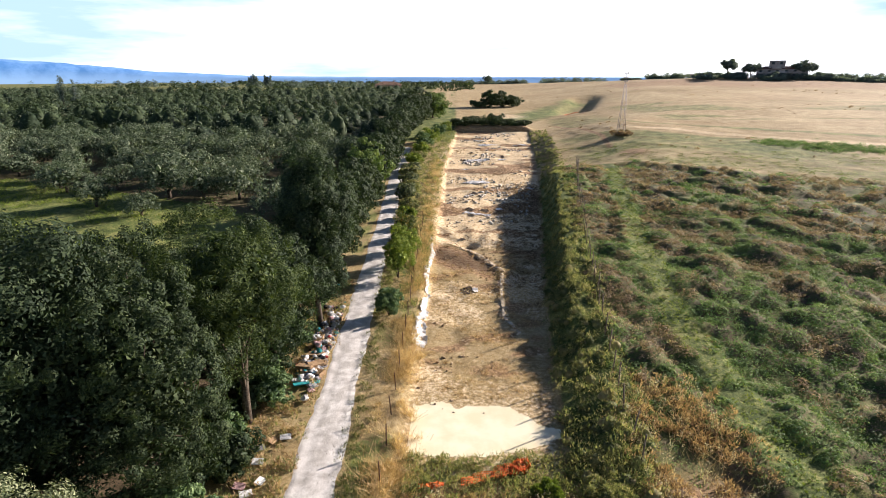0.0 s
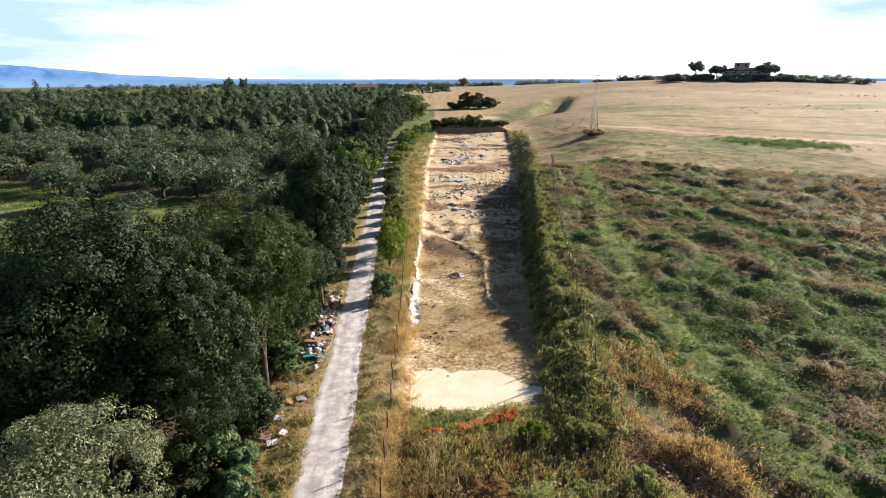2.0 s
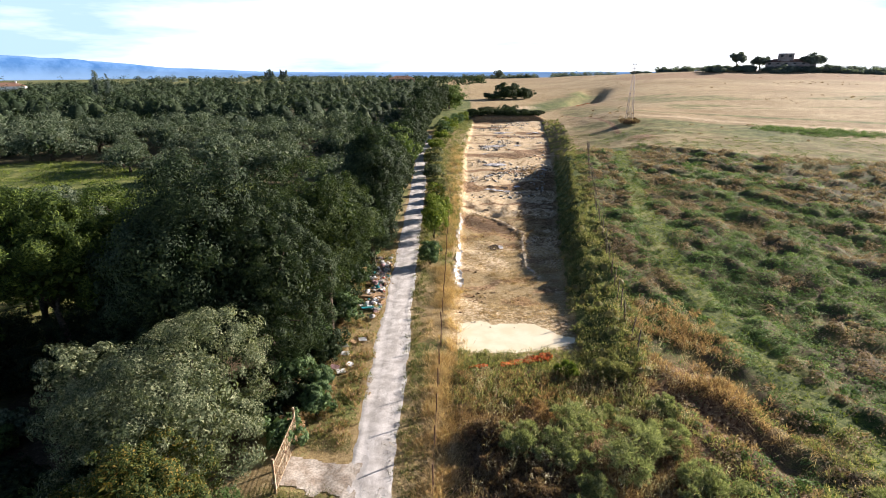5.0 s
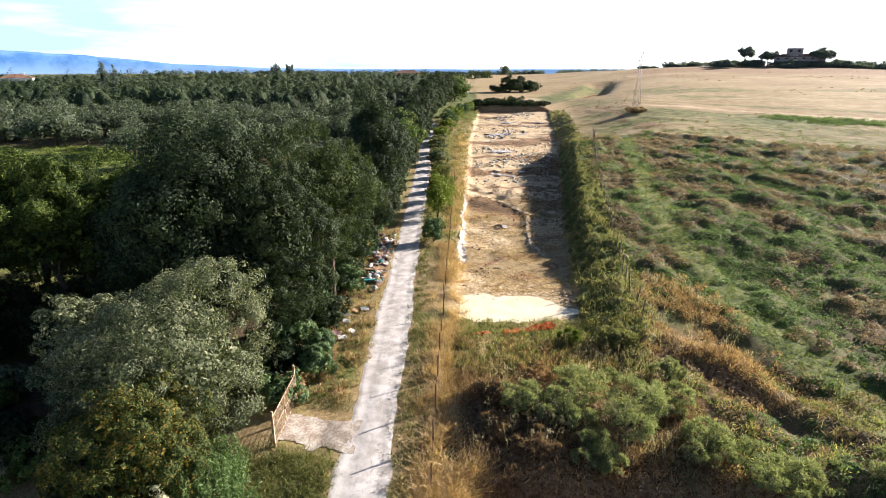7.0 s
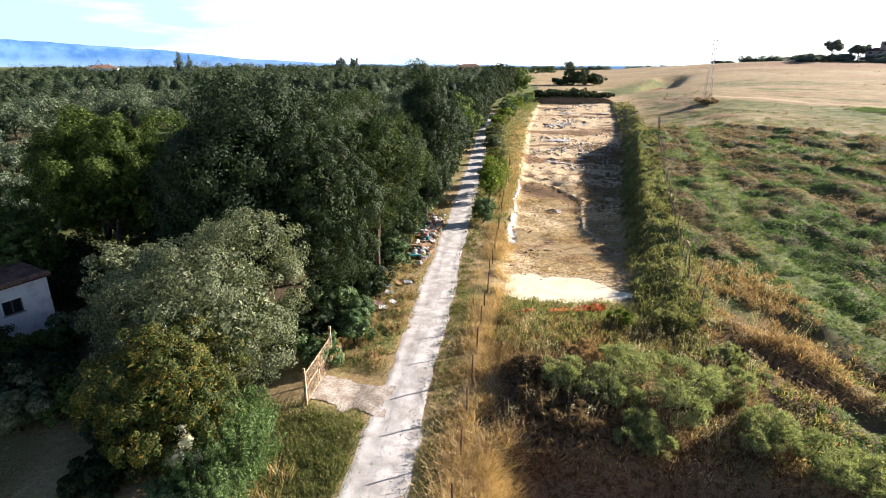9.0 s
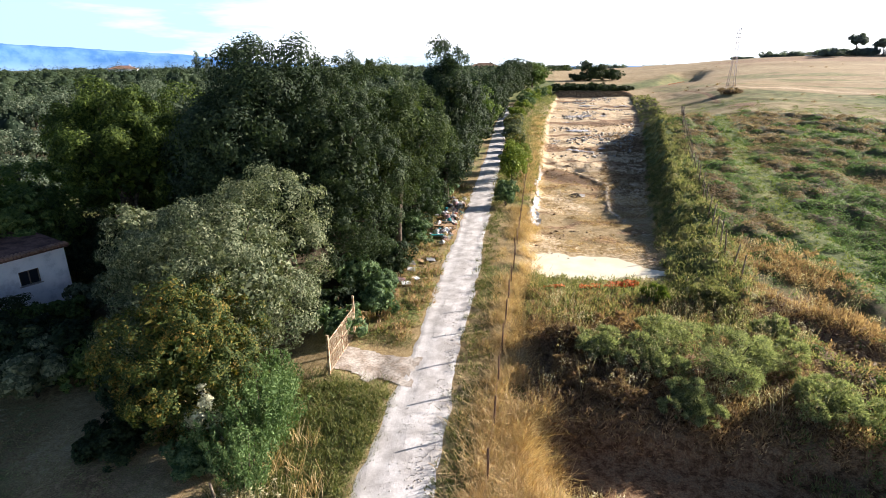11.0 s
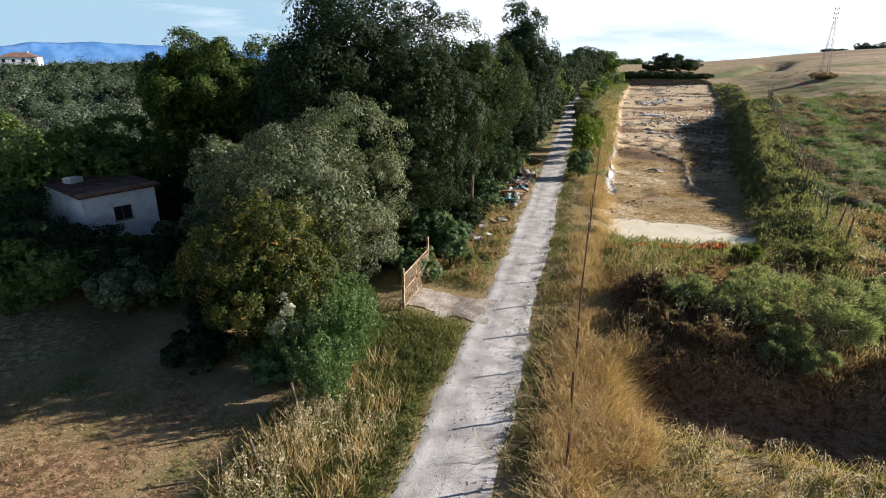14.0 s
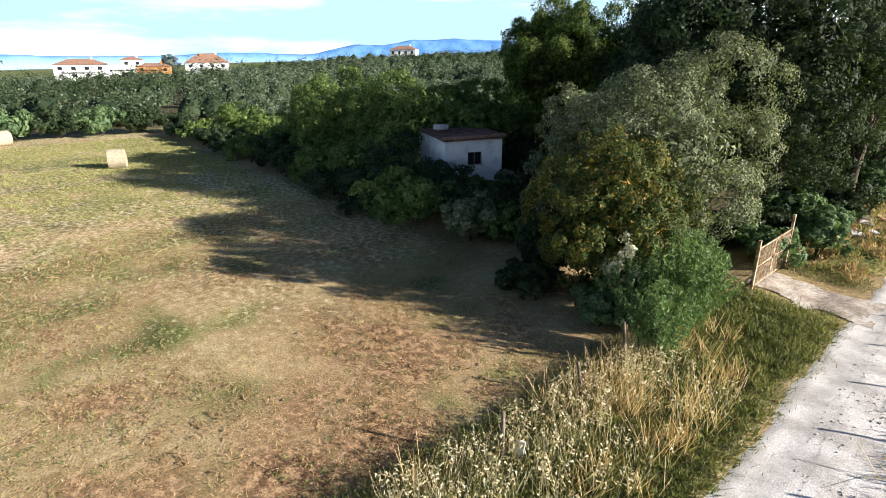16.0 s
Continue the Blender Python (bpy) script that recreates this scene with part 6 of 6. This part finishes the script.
# ---- hay bales ----
def bale(x, y, rot):
    bm = bmesh.new()
    bmesh.ops.create_cone(bm, cap_ends=True, segments=28, radius1=0.9, radius2=0.9, depth=1.5)
    bmesh.ops.bevel(bm, geom=[e for e in bm.edges if len({round(v.co.z, 2) for v in e.verts}) == 1], offset=0.06, segments=2, affect="EDGES")
    for v in bm.verts:
        v.co += noise.noise_vector(v.co * 3 + Vector((x, y, 0))) * 0.025
    put_loose("hay_bale", bm, HAY, pose(x, y, gz(x, y) + 0.88, 90, 5, rot), "round bale of pale hay on the mown field", "hay bale", "hay bales")


bale(-53.7, -14.2, 163)
bale(-79.5, -21.5, 20)


# ---- pylon ----
def pylon(x, y, h):
    z = gz(x, y)
    ob = thing("pylon", pose(x, y, z - 0.2), "slender lattice steel pylon in the open field", "pylon")
    w = lambda t: 0.9 * (1 - t) + 0.22 * t
    for sx in (-1, 1):
        for sy in (-1, 1):
            part("leg", tube(bmesh.new(), [(sx * w(0), sy * w(0), 0), (sx * w(1), sy * w(1), h)], [0.05, 0.04], 4), STEEL, ob)
    levels = [n / 11 for n in range(12)]
    for a, b in zip(levels, levels[1:]):
        for sx, sy, tx, ty in ((-1, -1, 1, -1), (1, -1, 1, 1), (1, 1, -1, 1), (-1, 1, -1, -1)):
            part("brace", tube(bmesh.new(), [(sx * w(a), sy * w(a), h * a), (tx * w(b), ty * w(b), h * b)], [0.022, 0.022], 4), STEEL, ob)
    part("mast", tube(bmesh.new(), [(0, 0, h - 0.3), (0, 0, h + 2.6)], [0.06, 0.05], 6), STEEL, ob)
    for k, zz in enumerate((h + 0.6, h + 1.5, h + 2.5)):
        part("crossarm", tube(bmesh.new(), [(-0.5, 0, zz), (0.5, 0, zz)], [0.05, 0.05], 4), STEEL, ob)
        for sx in (-0.42, 0.42):
            part("insulator", tube(bmesh.new(), [(sx, 0, zz - 0.1), (sx, 0, zz + 0.3)], [0.1, 0.1], 6), STEEL, ob, "dark insulator")


pylon(53.0, 130.5, 12.6)


# ---- far buildings ----
def villa(kind, x, y, rot, w, d, h, label, wall=None, roof_mat=None, rise=0.22, cols=4, rows=2, zb=None, flat=False):
    z = gz(x, y) if zb is None else zb
    ob = thing(kind, pose(x, y, z - 0.5, 0, 0, rot), label, "house")
    body = part("wall", boxed(-w / 2, -d / 2, 0, w / 2, d / 2, h + 0.5), wall or PLASTER, ob)
    if not flat:
        bm = bmesh.new()
        o, hr = 0.6, h + 0.5
        lo = [bm.verts.new(p) for p in ((-w / 2 - o, -d / 2 - o, hr), (w / 2 + o, -d / 2 - o, hr), (w / 2 + o, d / 2 + o, hr), (-w / 2 - o, d / 2 + o, hr))]
        k = min(w, d) / 2
        hi = [bm.verts.new(p) for p in ((-w / 2 + k, 0, hr + d * rise), (w / 2 - k, 0, hr + d * rise))]
        for f in ((lo[0], lo[1], hi[1], hi[0]), (lo[1], lo[2], hi[1]), (lo[2], lo[3], hi[0], hi[1]), (lo[3], lo[0], hi[0]), (lo[3], lo[2], lo[1], lo[0])):
            bm.faces.new(f)
        roof = part("roof", bm, roof_mat or TERRACOTTA, ob, "terracotta tiled roof")
        part("chimney", boxed(w * 0.2, -0.4, hr + d * rise * 0.4, w * 0.2 + 0.8, 0.4, hr + d * rise + 0.9), wall or PLASTER, roof)
    step, tall = w / cols, h / rows
    for r in range(rows):
        for c in range(cols):
            for side in (-1, 1):
                cx = -w / 2 + (c + 0.5) * step
                z0 = 0.5 + r * tall + tall * 0.3
                y0, y1 = (-d / 2 - 0.06, -d / 2 + 0.02) if side < 0 else (d / 2 - 0.02, d / 2 + 0.06)
                part("window", boxed(cx - step * 0.17, y0, z0, cx + step * 0.17, y1, z0 + tall * 0.45), DIMGLASS, ob, "dark window")
    part("balcony", boxed(-w * 0.3, -d / 2 - 1.3, 0.5 + h * 0.5, w * 0.3, -d / 2 - 0.061, 0.5 + h * 0.5 + 1.0), wall or PLASTER, ob)
    return ob


# the stone's tone is lifted to stand in for haze over the hill
WARMSTONE = surface("old_farm_stone", [(0.3, (0.34, 0.29, 0.27)), (0.7, (0.48, 0.42, 0.39))], 0.4, 0.95, 0.3)
PINKWALL = surface("pink_render", [(0.3, (0.45, 0.28, 0.22)), (0.7, (0.58, 0.38, 0.30))], 0.4, 0.95, 0.1)
ORANGEWALL = surface("orange_render", [(0.3, (0.55, 0.24, 0.08)), (0.7, (0.68, 0.33, 0.13))], 0.4, 0.95, 0.1)
villa("villa", -321.7, 23.0, 75, 22, 12, 6.8, "white two-storey villa with brown tiled roof", zb=1.6)
villa("villa", -347.8, 47.9, 75, 30, 12, 4.6, "long low white villa with a flat terrace roof", zb=3.2, cols=6, rows=1, flat=True)
villa("villa", -352.0, 52.0, 75, 11, 8, 7.4, "small white house with a terracotta roof", zb=3.2, cols=2, rows=2)
villa("villa", -308.6, 78.9, 68, 21, 13, 6.2, "white gabled villa with terracotta roof and loggia", zb=2.6, rise=0.36)
villa("shed", -286.5, 47.1, 70, 14, 7, 2.8, "low orange-walled shed among the olives", ORANGEWALL, cols=3, rows=1, zb=4.6)
villa("villa", -331.6, 227.4, 40, 19, 12, 8.5, "white villa with an open upper terrace", zb=8.2)
villa("villa", -260.7, 299.4, 30, 16, 10, 3.4, "low terracotta-roofed house behind the olives", zb=11, rows=1)
villa("villa", -48.3, 484.5, 5, 23, 12, 4.0, "long pink-walled house behind the trees", PINKWALL, zb=12.4, rows=1)
villa("farmhouse", 233.5, 380, -30, 30, 9, 5.0, "old stone farmhouse on the hill", WARMSTONE, ROOFRED, zb=23.2, cols=6)
villa("tower", 231.3, 383, -30, 9.5, 9.0, 10.6, "square old stone tower on the hill", WARMSTONE, zb=23.2, cols=2, rows=3, flat=True)
villa("shed", 202.2, 449.4, -25, 17, 8, 4.0, "long white shed on the skyline", zb=19.6, rows=1)
for kind, x, y, zb, zt, w, mat, base in (("umbrella_pine", 199.4, 384.9, 22.5, 34.9, 11.5, FARLEAF, 0.5), ("umbrella_pine", 216.7, 387.5, 23, 32.0, 13, FARLEAF, 0.45), ("umbrella_pine", 243.4, 372.5, 22.5, 33.8, 14, FARLEAF, 0.4), ("skyline_oak", 187.1, 390.6, 21.1, 26.6, 18.4, FARLEAF, 0.0), ("skyline_oak", 205, 386, 22, 26.5, 14, FARLEAF, 0.0), ("skyline_oak", 252.7, 366.7, 21.3, 26.4, 15.6, FARLEAF, 0.0), ("skyline_oak", 264.6, 358.9, 19.3, 23.2, 19.8, FARLEAF, 0.0), ("skyline_oak", 276.5, 350.4, 18.3, 22.0, 12.7, FARLEAF, 0.0), ("skyline_oak", 218.7, 363.7, 19.1, 23.6, 11.7, FARLEAF, 0.0), ("skyline_oak", 226, 370, 21, 26.5, 12, FARLEAF, 0.0), ("skyline_oak", 173.9, 438.9, 19.1, 24, 20, FARLEAF, 0.0), ("skyline_oak", 186.1, 434.3, 19.2, 24.2, 7, FARLEAF, 0.0), ("skyline_oak", 150, 450, 18, 22.5, 10, FARLEAF, 0.0), ("skyline_oak", 158, 452, 18, 22, 7, FARLEAF, 0.0), ("skyline_pine", 63.6, 886.2, 9, 25.5, 16, FARLEAF, 0.1), ("cedar", -313.9, 61.2, 3, 13.2, 9.5, FARLEAF, 0.1)):
    tree(kind, x, y, zt, w / 2, "dark tree on the skyline", "tree", mat, leaves=1500, size=0.75 + w * 0.03, lobes=44, lobe=0.40, base=base, trunk=0.35, group="skyline trees", low=-0.4 if base > 0.3 else -0.9, limbs=4)
sky_rng = np.random.default_rng(15)
for n in range(16):
    x = 168 + 8.2 * n + sky_rng.normal(0, 2)
    y = float(np.interp(x, [168, 200, 250, 290], [440, 392, 368, 345])) + sky_rng.normal(0, 5)
    tree("skyline_oak", x, y, gz(x, y) + sky_rng.uniform(3.0, 5.5), sky_rng.uniform(4, 8), "low dark tree on the skyline", "tree", FARLEAF, leaves=900, size=0.8, lobes=26, lobe=0.36, base=-0.1, trunk=0.3, group="skyline trees", low=-0.9, limbs=2)
for n in range(7):
    tree("cypress", -192.7 - 4 + 2.6 * n + (6 if n > 3 else 0), 552.6, 23.0 + (n * 37 % 5) * 0.6, 1.5, "slender dark cypress on the skyline", "tree", FARLEAF, leaves=420, size=0.8, lobes=24, lobe=0.5, base=0.02, group="cypresses", low=-0.95, limbs=2)
for x, y, zt in ((-164, 233, 23.0), (-158.5, 234, 21.5)):
    tree("cypress", x, y, zt, 2.0, "tall dark cypress among the olives", "tree", FARLEAF, leaves=700, size=0.6, lobes=28, lobe=0.5, base=0.02, group="cypresses", low=-0.95, limbs=2)
sk_rng = np.random.default_rng(64)
kx, ky = np.concatenate([sk_rng.uniform(5, 125, 90), sk_rng.uniform(-330, -60, 80)]), np.concatenate([sk_rng.uniform(880, 920, 90), sk_rng.uniform(540, 600, 80)])
stuff("skyline_woods", [clumps(kx, ky, sk_rng.uniform(3, 6, len(kx)), sk_rng.uniform(4, 8, len(kx)), 90, 1.6, sk_rng, 0.7, 0.7)], FARLEAF, "dark line of trees near the horizon", "woods")
ux, uy = np.concatenate([sk_rng.uniform(235, 400, 120)]), np.concatenate([sk_rng.uniform(1430, 1480, 120)])
stuff("far_woods", [clumps(ux, uy, sk_rng.uniform(6, 10, len(ux)), sk_rng.uniform(12, 22, len(ux)), 60, 3.0, sk_rng, 0.8, 0.7, 4)], FARLEAF, "wooded ridge near the horizon", "woods")
zx, zy = scatter(sk_rng, 700, 34, 260, 100, 330, lambda x, y: smooth(0.55, 0.7, fbm(x, y, 25, 3)) * (x > 30 + (y - 100) * 0.12))
stuff("field_tufts", [clumps(zx, zy, sk_rng.uniform(0.3, 0.9, len(zx)), sk_rng.uniform(0.2, 0.5, len(zx)), 16, 0.4, sk_rng)], RUST, "scattered dry tufts on the harvested slope", "grass")
qx, qy = scatter(sk_rng, 1700, 78, 110, 98, 124, lambda x, y: np.exp(-((line_gap(x, y, ((85, 115), (101, 109))) / 4.2) ** 2)))
stuff("green_weeds", [clumps(qx, qy, 0.8, 0.5, 46, 0.24, sk_rng)], WEED, "patch of fresh green weeds on the slope", "weeds")
